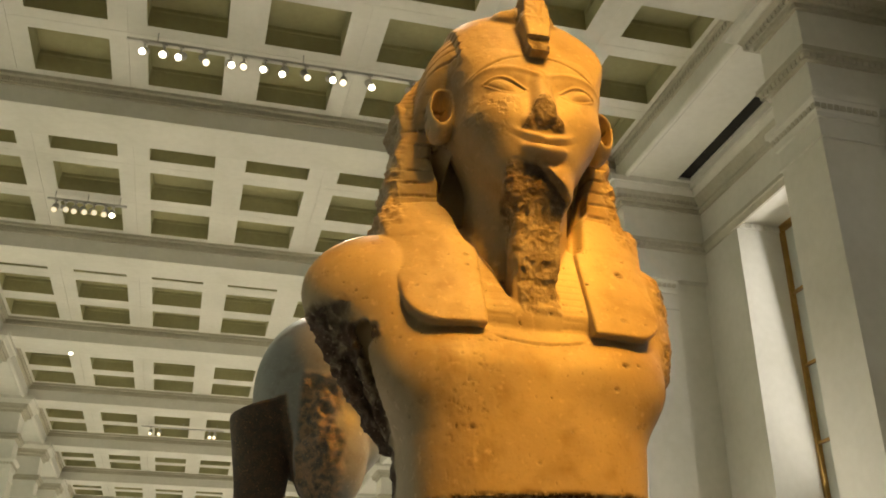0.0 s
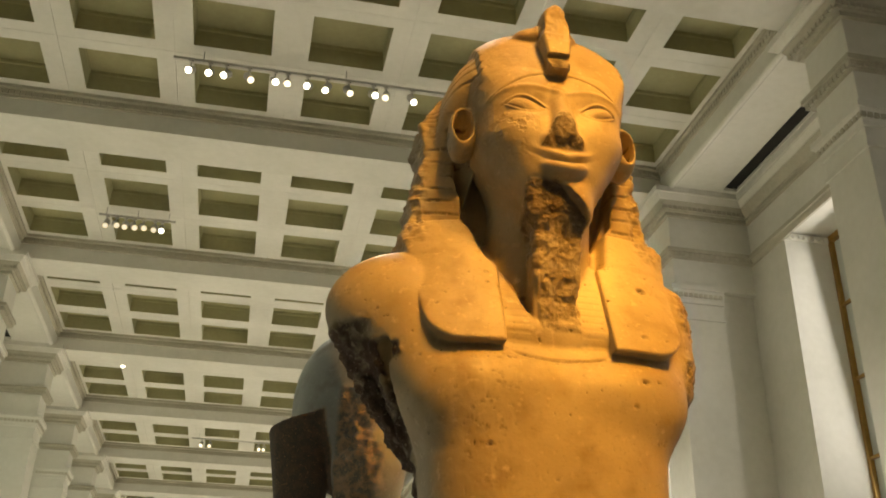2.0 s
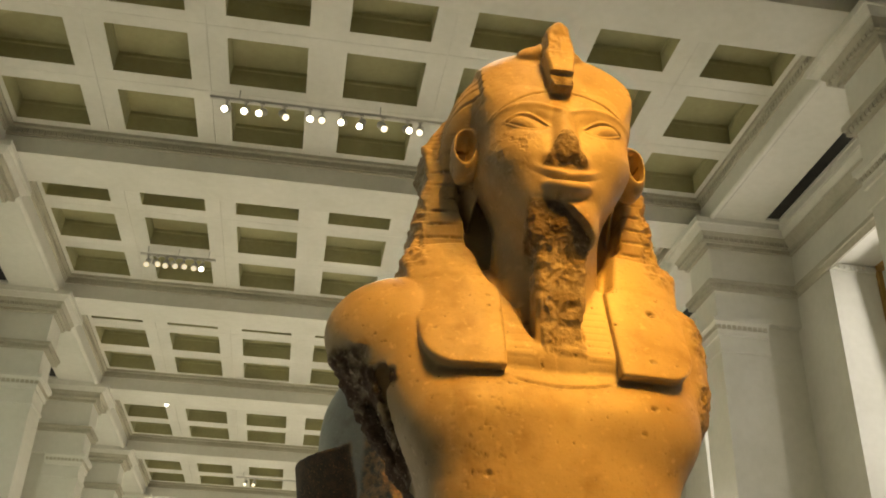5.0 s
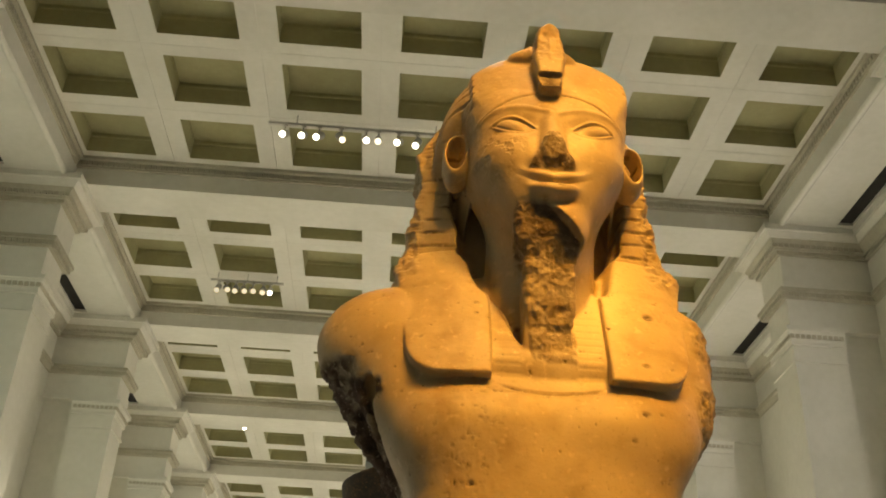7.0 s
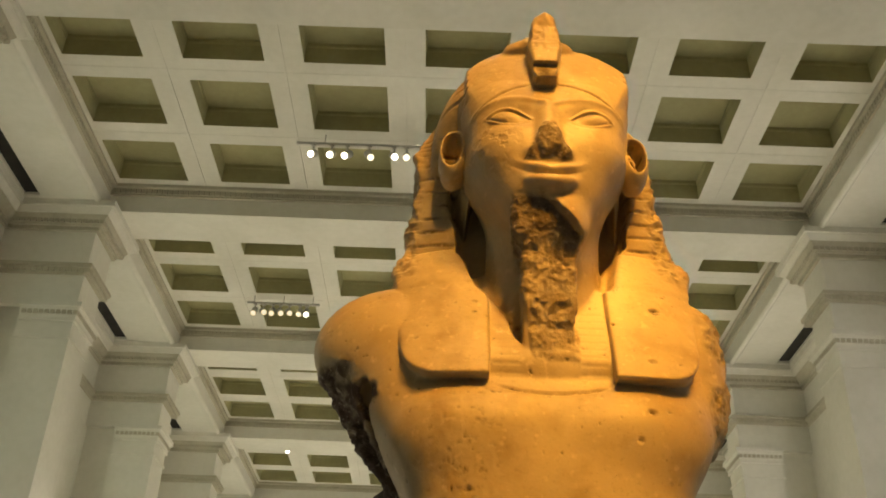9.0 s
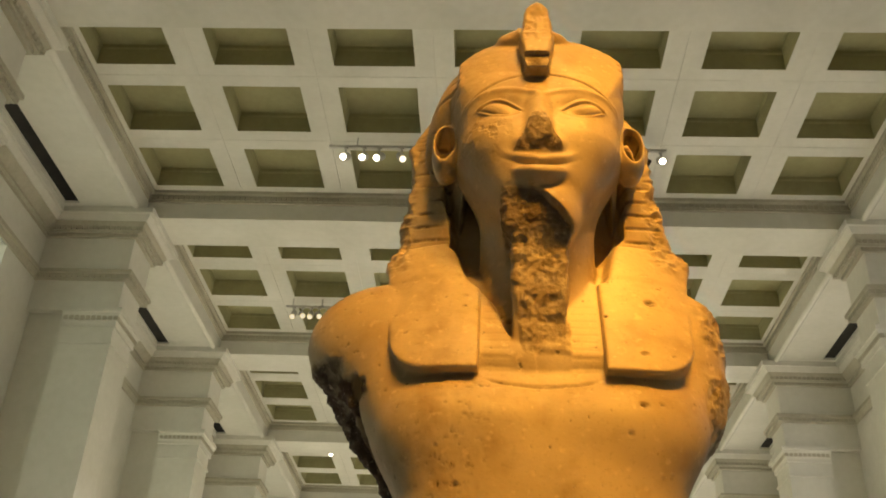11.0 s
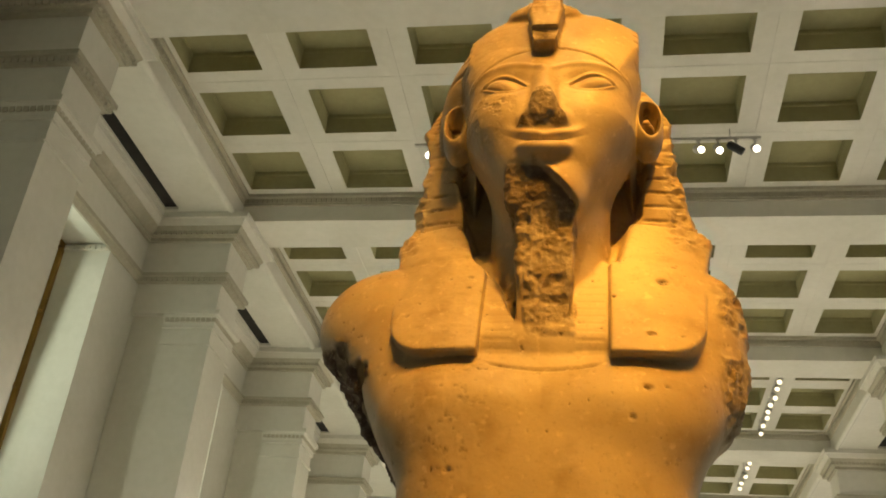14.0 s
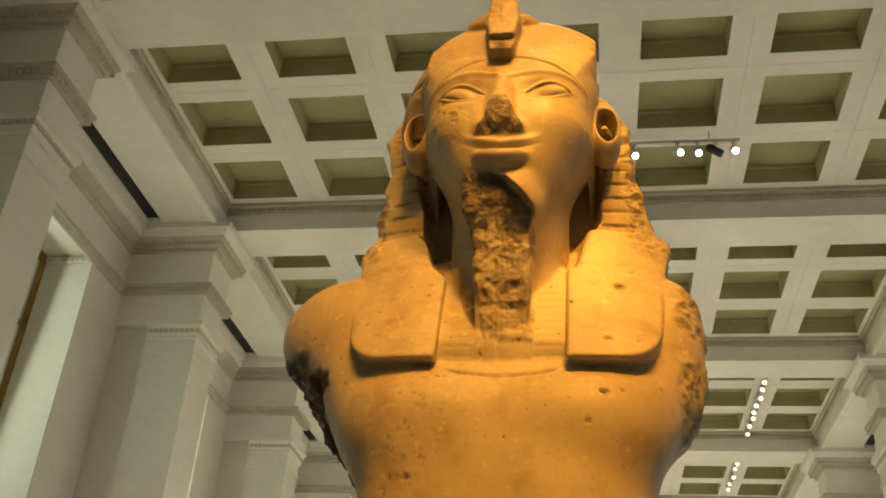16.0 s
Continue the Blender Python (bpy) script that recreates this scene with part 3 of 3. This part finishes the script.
    # head: broad and flat in front, narrowing to the jaw
    xj = x * (1 + 2.3 * np.maximum(0, 3.74 - z) - 0.22 * fade(z, 3.80, 4.02))
    plan = ((np.abs(xj) / 0.243) ** 2.8 + (np.abs(y - 0.085) / 0.222) ** 2.8) ** (1 / 2.8)
    face = ((plan ** 2.2 + (np.abs(z - 3.775) / 0.365) ** 2.2) ** (1 / 2.2) - 1) * 0.222
    face = smin(face, egg(mirrored, (0.098, -0.005, 3.735), (0.094, 0.108, 0.09)), 0.06)
    face = smin(face, egg(p, (0, -0.030, 3.625), (0.115, 0.086, 0.085)), 0.06)
    face = smin(face, egg(p, (0.004, -0.052, 3.490), (0.098, 0.085, 0.080)), 0.05)
    face = smax(face, -egg(p, (0, -0.188, 3.572), (0.060, 0.056, 0.014)), 0.025)
    # brows and eyes
    slant = z - 0.15 * (ax - 0.122)
    face = smax(face, -egg((ax, y, slant), (0.116, -0.212, 3.840), (0.090, 0.100, 0.050)), 0.026)
    face = smin(face, egg((ax, y, slant), (0.122, -0.052, 3.829), (0.070, 0.075, 0.044)), 0.006)
    # nose, its tip broken off
    xn = x + 0.008
    nose = bar((xn, y, z), (0, -0.115, 3.885), (0, -0.150, 3.725), 0.021, 0.038)
    nose = smin(nose, egg((np.abs(xn), y, z), (0.046, -0.122, 3.692), (0.022, 0.036, 0.024)), 0.020)
    nose = smax(nose, -(y + 0.170 + 0.20 * (z - 3.72)), 0.006)
    face = smin(face, nose, 0.020)
    # lips, curling up at the corners
    zl = z - 2.9 * x * x
    notch = 0.005 * near(x, 0, 0.018)
    face = smin(face, egg((x, y, zl + notch), (-0.003, -0.102, 3.638), (0.098, 0.052, 0.021)), 0.008)
    face = smin(face, egg((x, y, zl), (-0.003, -0.104, 3.594), (0.080, 0.058, 0.029)), 0.008)
    face = smax(face, -egg((x, y, zl), (-0.003, -0.170, 3.6180), (0.096, 0.042, 0.0038)), 0.005)
    # ears
    ear = egg(mirrored, (0.280, 0.105, 3.828), (0.046, 0.076, 0.096), 2.3)
    ear = smax(ear, -egg(mirrored, (0.286, 0.036, 3.842), (0.031, 0.122, 0.072)), 0.005)
    ear = smin(ear, egg(mirrored, (0.264, 0.085, 3.804), (0.011, 0.022, 0.030)), 0.008)
    face = smin(face, ear, 0.012)
    # the chin and beard, broken away down to a stump
    d = smin(d, smin(face, neck, 0.035), 0.010)
    d = smax(d, -egg(mirrored, (0.280, 0.110, 3.842), (0.027, 0.170, 0.062)), 0.005)
    stump_face = np.interp(z, [3.10, 3.16, 3.25, 3.42, 3.50, 3.6], [0.036, 0.024, 0.002, -0.045, -0.082, -0.105]).astype(np.float32)
    stump = smax(smax(np.abs(x + 0.002) - 0.073, stump_face - y, 0.01), smax(y - 0.2, smax(z - 3.56, 3.125 - z, 0.01), 0.01), 0.008)
    edge = -0.030 + np.maximum(0, 3.580 - z) * 0.95
    wound = smax(smax(x - np.minimum(edge, 0.082), -0.112 + 0.16 * np.maximum(0, 3.55 - z) - x, 0.01), smax(z - 3.566 + 0.1 * x, smax(3.36 - z, y - stump_face, 0.01), 0.01), 0.01)
    d = smax(d, -wound, 0.010)
    d = smin(d, stump, 0.006)
    # the cloth over the skull, with its band across the brow
    brow = 3.985 - 2.0 * x * x - 6.0 * np.maximum(0, ax - 0.195)
    temple = 0.06 - 1.0 * (z - 3.93) - 3.0 * np.maximum(0, 0.27 - ax)
    dome = egg((np.where(x > 0, x * 0.86, x * 0.955), y, z), (0, 0.185, 3.86), (0.352, 0.300, 0.430), 2.2)
    dome = dome + 0.014 * fade(-x, 0.246, 0.252)
    dome = smax(smax(dome, brow - z, 0.006), temple - y, 0.06)
    dome = smax(dome, (x - 0.262) + 0.03 * (4.2 - z), 0.006)
    d = np.minimum(d, dome)
    # the cobra on the brow
    rise = y + 0.118 - 0.16 * (z - 3.95)
    cobra = brick((x, rise, z), (-0.012, 0.0, 4.098), (0.036 + 0.14 * np.maximum(0, z - 4.00) - 0.27 * np.maximum(0, z - 4.10), 0.046, 0.140), 0.014)
    cobra = smin(cobra, egg(p, (-0.012, -0.085, 4.225), (0.024, 0.045, 0.034)), 0.02)
    cobra = smax(cobra, -brick(p, (-0.012, -0.182, 3.996), (0.027 + 0.3 * (z - 3.97), 0.046, 0.030), 0.008), 0.003)
    d = smin(d, cobra, 0.012)
    coil = egg(p, (-0.020, -0.015, 4.165), (0.115, 0.065, 0.040), 2.2)
    d = smin(d, coil, 0.008)
    # the foot of the bust
    return smax(d, 2.570 + 0.05 * x - z, 0.01)


def build_bust():
    xs = steps((-0.74, -0.29, 0.0050), (-0.29, 0.29, 0.0030), (0.29, 0.60, 0.0050))
    ys = steps((-0.235, 0.15, 0.0040), (0.15, 0.56, 0.012))
    zs = steps((2.50, 3.10, 0.0065), (3.10, 3.36, 0.0045), (3.36, 4.06, 0.0030), (4.06, 4.36, 0.0050))
    slabs = []
    for i in range(0, len(zs), 40):
        slabs.append(bust_field(xs[:, None, None], ys[None, :, None], zs[None, None, i:i + 40]).astype(np.float32))
    p, quads = skin(np.concatenate(slabs, axis=2), xs, ys, zs)
    n = normals_of(p, quads)
    x, y, z = p.T
    ax = np.abs(x)
    front = fade(-n[:, 1], -0.2, 0.3)
    # where the stone is broken
    edge = np.minimum(-0.030 + np.maximum(0, 3.580 - z) * 0.95, 0.080)
    beard = fade(x, -0.120 + 0.16 * np.maximum(0, 3.55 - z), -0.108 + 0.16 * np.maximum(0, 3.55 - z)) * (1 - fade(x, edge - 0.006, edge + 0.004)) * fade(z, 3.115, 3.135) * (1 - fade(z, 3.562, 3.582)) * (1 - fade(y, 0.045, 0.07))
    nose = (1 - fade(y, -0.148 + 0.25 * ax - 0.2 * (z - 3.72), -0.140 + 0.25 * ax - 0.2 * (z - 3.72))) * fade(z, 3.660, 3.675) * (1 - fade(z, 3.775, 3.79)) * (1 - fade(np.abs(x + 0.008), 0.016 + 0.46 * (3.78 - z), 0.026 + 0.46 * (3.78 - z)))
    cut = (x + 0.672) * -0.788 + (z - 3.165) * -0.616
    cut2 = np.minimum((x + 0.60) * -0.55 + (z - 3.14) * -0.30 + (y - 0.20) * -0.78, 3.165 + 0.15 * (x + 0.6) - z)
    arm = np.maximum(fade(cut, -0.066, -0.046), fade(cut2, -0.022, -0.008)) * (1 - fade(z + 0.45 * (x + 0.66), 3.145, 3.175)) * (1 - fade(x - 0.40 * (3.08 - z), -0.485, -0.465))
    arm = arm * fade(y, np.interp(z, [2.6, 3.0, 3.08], [0.28, 0.20, -0.2]), np.interp(z, [2.6, 3.0, 3.08], [0.32, 0.24, -0.1]))
    arm = np.maximum(arm, (1 - fade(x, -0.60, -0.5)) * (1 - fade(z, 3.15, 3.19)))
    hole = near(np.sqrt((x + 0.012) ** 2 + (z - 3.992) ** 2), 0, 0.034) * fade(y, -0.166, -0.160) * (1 - fade(y, -0.11, -0.09))
    flank = fade(x, 0.425, 0.47) * (1 - fade(z, 3.34, 3.40)) * fade(rubble(p, 9, 5), -0.35, 0.05)
    wing_edge = np.maximum(fade(x, 0.31, 0.36), fade(-x, 0.36, 0.40)) * fade(z, 3.42, 3.50) * (1 - fade(z, 3.98, 4.08)) * fade(y, 0.09, 0.14)
    foot = 1 - fade(z, 2.575 + 0.05 * x, 2.59 + 0.05 * x)
    pock = near(x, -0.235, 0.11) * near(z, 2.86, 0.22) * front * fade(rubble(p * np.array((1.0, 1.0, 2.6)), 46, 11), 0.30, 0.44)
    scar = front * (1 - fade(z, 3.40, 3.46)) * fade(rubble(p * np.array((1.0, 1.0, 2.2)), 40, 17), 0.55, 0.62)
    cheek = near(x, -0.155, 0.055) * near(z, 3.755, 0.065) * front * fade(rubble(p, 52, 13), 0.12, 0.30)
    spots = np.zeros(len(p))
    for sx, sz, r in ((0.256, 2.965, 0.0085), (0.217, 2.887, 0.0055), (0.30, 2.972, 0.004), (0.268, 3.115, 0.007), (0.176, 3.245, 0.004), (0.305, 3.31, 0.011), (-0.218, 2.752, 0.0065), (-0.085, 3.245, 0.006), (-0.205, 3.315, 0.005)):
        spots = np.maximum(spots, np.exp(-(((x - sx) / (r * 1.5)) ** 2 + ((z - sz) / r) ** 2) ** 2) * front)
    # relief: rubble on the breaks, pleats of the cloth, cut lines
    hood = (1 - fade(np.abs(x + 0.012), 0.05, 0.07)) * fade(z, 4.05, 4.12) * (1 - fade(y, -0.02, 0.02))
    rough = np.maximum.reduce([0.45 * hood, beard, arm, 0.8 * flank, 0.9 * wing_edge, nose * 0.4, 0.10 * near(x, -0.24, 0.12) * front])
    crags = 0.55 * rubble(p, 30, 3) + 0.6 * (0.45 - np.abs(lattice(p, 34, 41))) + 0.3 * (0.45 - np.abs(lattice(p, 75, 43)))
    move = rough * (1 - 0.45 * beard) * crags * 0.024 + (beard * 0.010 + arm * 0.014) * lattice(p, 13, 8)
    move -= 0.007 * spots + 0.0015 * pock + 0.003 * cheek + 0.002 * scar
    cloth = np.maximum(fade(ax, 0.255, 0.275) * fade(y, 0.085, 0.11), fade(ax, 0.235, 0.25) * fade(z, 3.93, 4.0)) * fade(z, 3.545, 3.555) * (1 - 0.8 * wing_edge)
    sweep = z - 0.10 * ax + fade(z, 3.90, 3.97) * (0.3 * y + 1.4 * y * np.abs(y))
    crease = np.minimum(np.abs(sweep / 0.047 % 1 - 0.5) * 2, 1)
    pleat = cloth * (1 - fade(crease, 0.04, 0.36)) * fade(rubble(p, 7, 51), -0.5, -0.1)
    move -= 0.005 * pleat
    lines = near(z, 3.018 + 0.9 * x * x, 0.0045) * (1 - fade(ax, 0.125, 0.15))
    lines = np.maximum(lines, near(z, 3.972 - 2.0 * x * x, 0.004) * (1 - fade(ax, 0.21, 0.23)) * (1 - fade(y, 0.06, 0.09)))
    collar = (1 - fade(ax, 0.15, 0.158)) * fade(ax, 0.078, 0.084) * fade(z, 3.07, 3.09) * (1 - fade(z, 3.28, 3.30)) * front
    lines = np.maximum(lines, 0.25 * collar * near(z / 0.026 % 1, 0.5, 0.12))
    # lids and brows
    e = (ax - 0.122) / 0.064
    level = 3.828 + 0.15 * (ax - 0.122)
    top = level + 0.034 * np.maximum(0, 1 - e * e)
    low = level - 0.024 * np.maximum(0, 1 - e * e)
    eye = (1 - fade(np.abs(e), 1.0, 1.2)) * (1 - fade(y, 0.0, 0.03))
    lids = np.maximum(near(z, top + 0.004, 0.0042), 0.8 * near(z, low - 0.003, 0.0036)) * eye
    move += 0.0050 * lids - 0.0040 * np.maximum(near(z, top - 0.004, 0.0034), 0.7 * near(z, low + 0.0035, 0.003)) * eye
    e2 = (ax - 0.118) / 0.112
    arch = 3.902 - 0.030 * e2 * e2
    move += 0.0055 * near(z, arch, 0.010) * (1 - fade(np.abs(e2), 0.9, 1.1)) * (1 - fade(y, 0.06, 0.10))
    move -= 0.006 * lines
    move += 0.0012 * rubble(p, 12, 21) + foot * 0.01 * rubble(p, 20, 4)
    p = p + n * move[:, None]
    # groove shade of pleats and cut lines is painted with the broken tone
    broken = np.clip(np.maximum.reduce([(0.45 + 0.4 * fade(z, 3.36, 3.48)) * beard, 0.8 * nose, arm, hole, 0.55 * flank, 0.25 * wing_edge, foot, spots, 0.6 * pock, 0.8 * scar, 0.45 * cheek, 0.5 * lines, 0.7 * pleat]), 0, 1)
    # dark breaks, plus painted shade on the arm stub and under the chin
    worn_shade = np.clip(arm, 0, 1) * (0.35 + 0.60 * fade(rubble(p, 18, 31), -0.30, 0.10))
    worn_shade = np.maximum.reduce([worn_shade, 0.6 * nose * fade(rubble(p, 30, 6), -0.3, 0.2), beard * np.maximum(0.8 * fade(z, 3.40, 3.50), 0.6 * fade(rubble(p, 24, 61), 0.0, 0.25)), 0.5 * hole])
    ob = stone_object("statue", p, quads, broken, STONE, worn_shade)
    ob.location = BUST
    tagged(ob, "colossal royal stone bust with striped headcloth and broken beard", "statue")


build_bust()

# ---- its plinth ----
def build_plinth():
    plinth = tagged(new("plinth"), "dark grey stone plinth under the colossal bust", "plinth")
    plinth.location = (BUST[0], BUST[1] + 0.22, FLOOR)
    for name, hx, hy, z0, z1 in (("plinth_base", 0.62, 0.46, 0.0, 0.14), ("plinth_block", 0.54, 0.39, 0.14, 1.90), ("plinth_step", 0.44, 0.30, 1.90, 2.08), ("plinth_cap", 0.26, 0.13, 2.08, 2.20)):
        bm = bmesh.new()
        block(bm, -hx, hx, -hy, hy, z0, z1)
        bmesh.ops.bevel(bm, geom=bm.edges[:], offset=0.012, segments=2, affect="EDGES")
        part(name, bm, PLINTH, plinth)


build_plinth()


# ---- a second colossal head farther down the gallery ----
def head_field(x, y, z):
    """A head with a wig-like headcloth and a tall rounded crown; z from the foot of its cloth."""
    p = (x, y, z)
    wide = np.interp(z, [0, 0.5, 0.9, 1.08], [0.12, 0.160, 0.222, 0.255]).astype(np.float32)
    d = smax(np.sqrt((x + 0.205) ** 2 + y * y) - wide - 0.015, z - 1.0 - 0.28 * (x + 0.22), 0.012)
    d = smin(d, egg(p, (0.20, 0.06, 1.12), (0.50, 0.40, 0.62), 2.1), 0.008)
    d = smin(d, egg(p, (0.22, -0.16, 0.70), (0.26, 0.22, 0.42)), 0.03)
    return smax(d, -z, 0.01)


def build_far_head():
    xs, ys, zs = steps((-0.5, 0.76, 0.016)), steps((-0.5, 0.52, 0.016)), steps((-0.05, 1.85, 0.016))
    p, quads = skin(head_field(xs[:, None, None], ys[None, :, None], zs[None, None, :]).astype(np.float32), xs, ys, zs)
    n = normals_of(p, quads)
    broken = fade(p[:, 0], -0.03, 0.01) * (1 - fade(p[:, 0], 0.20, 0.34)) * (1 - fade(p[:, 2], 1.10, 1.22)) * (1 - fade(p[:, 1], -0.02, 0.05)) * fade(rubble(p, 5, 9), -0.8, -0.1)
    p = p + n * (broken * rubble(p, 12, 3) * 0.05)[:, None]
    # headcloth below the crown: its unlit face painted dark through both stone values
    neck = (1 - fade(np.hypot(p[:, 0] + 0.205, p[:, 1]), 0.275, 0.30)) * (1 - fade(p[:, 2] - 0.28 * (p[:, 0] + 0.22), 1.0, 1.02))
    ob = stone_object("statue", p, quads, np.maximum(0.7 * broken, neck), GREY_STONE, 0.9 * neck)
    ob.location = (1.32, 7.55, 2.96)
    tagged(ob, "grey granite colossal head with tall crown and damaged face", "statue")
    plinth = tagged(new("plinth"), "grey stone plinth under the crowned head", "plinth")
    plinth.location = (1.42, 7.55, FLOOR)
    for name, h, z0, z1 in (("plinth_base", 0.46, 0, 0.12), ("plinth_block", 0.38, 0.12, 2.565)):
        bm = bmesh.new()
        block(bm, -h, h, -h, h, z0, z1)
        bmesh.ops.bevel(bm, geom=bm.edges[:], offset=0.012, segments=2, affect="EDGES")
        part(name, bm, PLINTH, plinth)


build_far_head()


# ---- track lights under the ceiling ----
def spot_light(x, y, z, aim, lit=True, glow=None):
    spot = new("track_spotlight")
    spot.location = (x, y, z)
    bm = bmesh.new()
    rod(bm, (0, 0, 0), (0, 0, -0.08), 0.012, 8)
    rod(bm, (0, 0, 0), (0, 0, -0.025), 0.032, 10)
    part("stem", bm, METAL, spot)
    way = Vector(aim).normalized()
    at = Vector((0, 0, -0.14))
    bm = bmesh.new()
    rod(bm, at - way * 0.10, at + way * 0.088, 0.052, 16)
    rod(bm, at - way * 0.13, at - way * 0.10, 0.03, 16, 0.05)
    body = part("housing", bm, METAL if lit else BLACK, spot, smooth=False)
    bm = bmesh.new()
    rod(bm, at + way * 0.085, at + way * 0.093, 0.040, 16)
    part("lens", bm, (glow or GLOW) if lit else BLACK, body, "glowing lens" if lit else "dark lens")
    return tagged(spot, "small cylindrical spotlight hanging from a ceiling track, " + ("lit" if lit else "unlit"), "spotlight", "track spotlights")


def track(x0, x1, y0, y1, z):
    ob = new("lighting_track")
    ob.location = (x0, y0, z)
    bm = bmesh.new()
    block(bm, -0.02, x1 - x0 + 0.02, -0.02, y1 - y0 + 0.02, 0.0, 0.035)
    part("rail", bm, METAL, ob)
    for s in (0.08, 0.5, 0.92):
        bm = bmesh.new()
        rod(bm, ((x1 - x0) * s, (y1 - y0) * s, 0.03), ((x1 - x0) * s, (y1 - y0) * s, CEIL - z), 0.008, 6)
        part("hanger", bm, METAL, ob)
    return tagged(ob, "slim grey lighting track hung under the coffers", "lighting track", "lighting tracks")


RAIL = 9.72
rng = random.Random(4)
track(-0.68, 3.68, 11.45, 11.45, RAIL)
for x in (-0.477, -0.237, -0.03, 0.262, 0.586, 0.749, 1.014, 1.259, 1.543, 1.874, 2.038, 2.39, 2.942, 3.178, 3.627):
    spot_light(x, 11.45, RAIL, (rng.uniform(-0.35, 0.35), -0.75 + rng.uniform(-0.25, 0.25), -0.75), glow=GLOW_DIM if x in (0.262, 0.749, 1.543, 2.038) else None)
spot_light(3.40, 11.45, RAIL, (0.8, 0.1, -0.5), lit=False)
track(-2.05, -0.85, 16.05, 16.05, RAIL)
for x in (-1.93, -1.78, -1.63, -1.49, -1.34, -1.16, -1.04):
    spot_light(x, 16.05, RAIL, (rng.uniform(-0.4, 0.4), -0.8, -0.7 + rng.uniform(-0.2, 0.2)), glow=GLOW if x == -1.04 else GLOW_FAINT)
track(4.95, 4.95, 18.45, 21.6, RAIL)
for y in (18.62, 18.95, 19.38, 19.75, 20.1, 20.41, 20.85, 21.30):
    spot_light(4.95, y, RAIL, (rng.uniform(-0.4, 0.2), -0.8, -0.7), glow=GLOW_DIM)
track(4.95, 4.95, 22.9, 25.4, RAIL)
for y in (23.16, 23.5, 24.1, 24.6, 25.0):
    spot_light(4.95, y, RAIL, (rng.uniform(-0.4, 0.2), -0.8, -0.7), glow=GLOW_DIM)
track(-2.22, -2.22, 22.5, 23.6, RAIL)
for y in (22.82, 23.14):
    spot_light(-2.22, y, RAIL, (rng.uniform(-0.2, 0.4), -0.8, -0.7))
track(-0.8, 1.5, 29.6, 29.6, RAIL)
for x in (-0.54, -0.3, 1.1, 1.25):
    spot_light(x, 29.6, RAIL, (rng.uniform(-0.3, 0.3), -0.8, -0.7), glow=GLOW_DIM)
# the track from which the bust is lit
track(0.9, 3.4, -0.85, -0.85, RAIL - 0.2)
spot_light(2.4, -0.85, RAIL - 0.2, (-0.8, 4.35, -6.0))
track(1.4, 3.0, -2.95, -2.95, RAIL - 0.2)
spot_light(2.2, -2.95, RAIL - 0.2, (-0.8, 6.4, -6.0))
track(3.4, 4.9, -2.05, -2.05, RAIL - 0.2)
spot_light(4.1, -2.05, RAIL - 0.2, (-2.5, 5.55, -6.0))
track(2.6, 3.6, 1.25, 1.25, RAIL - 0.2)
spot_light(3.1, 1.25, RAIL - 0.2, (-1.35, 2.35, -6.0))
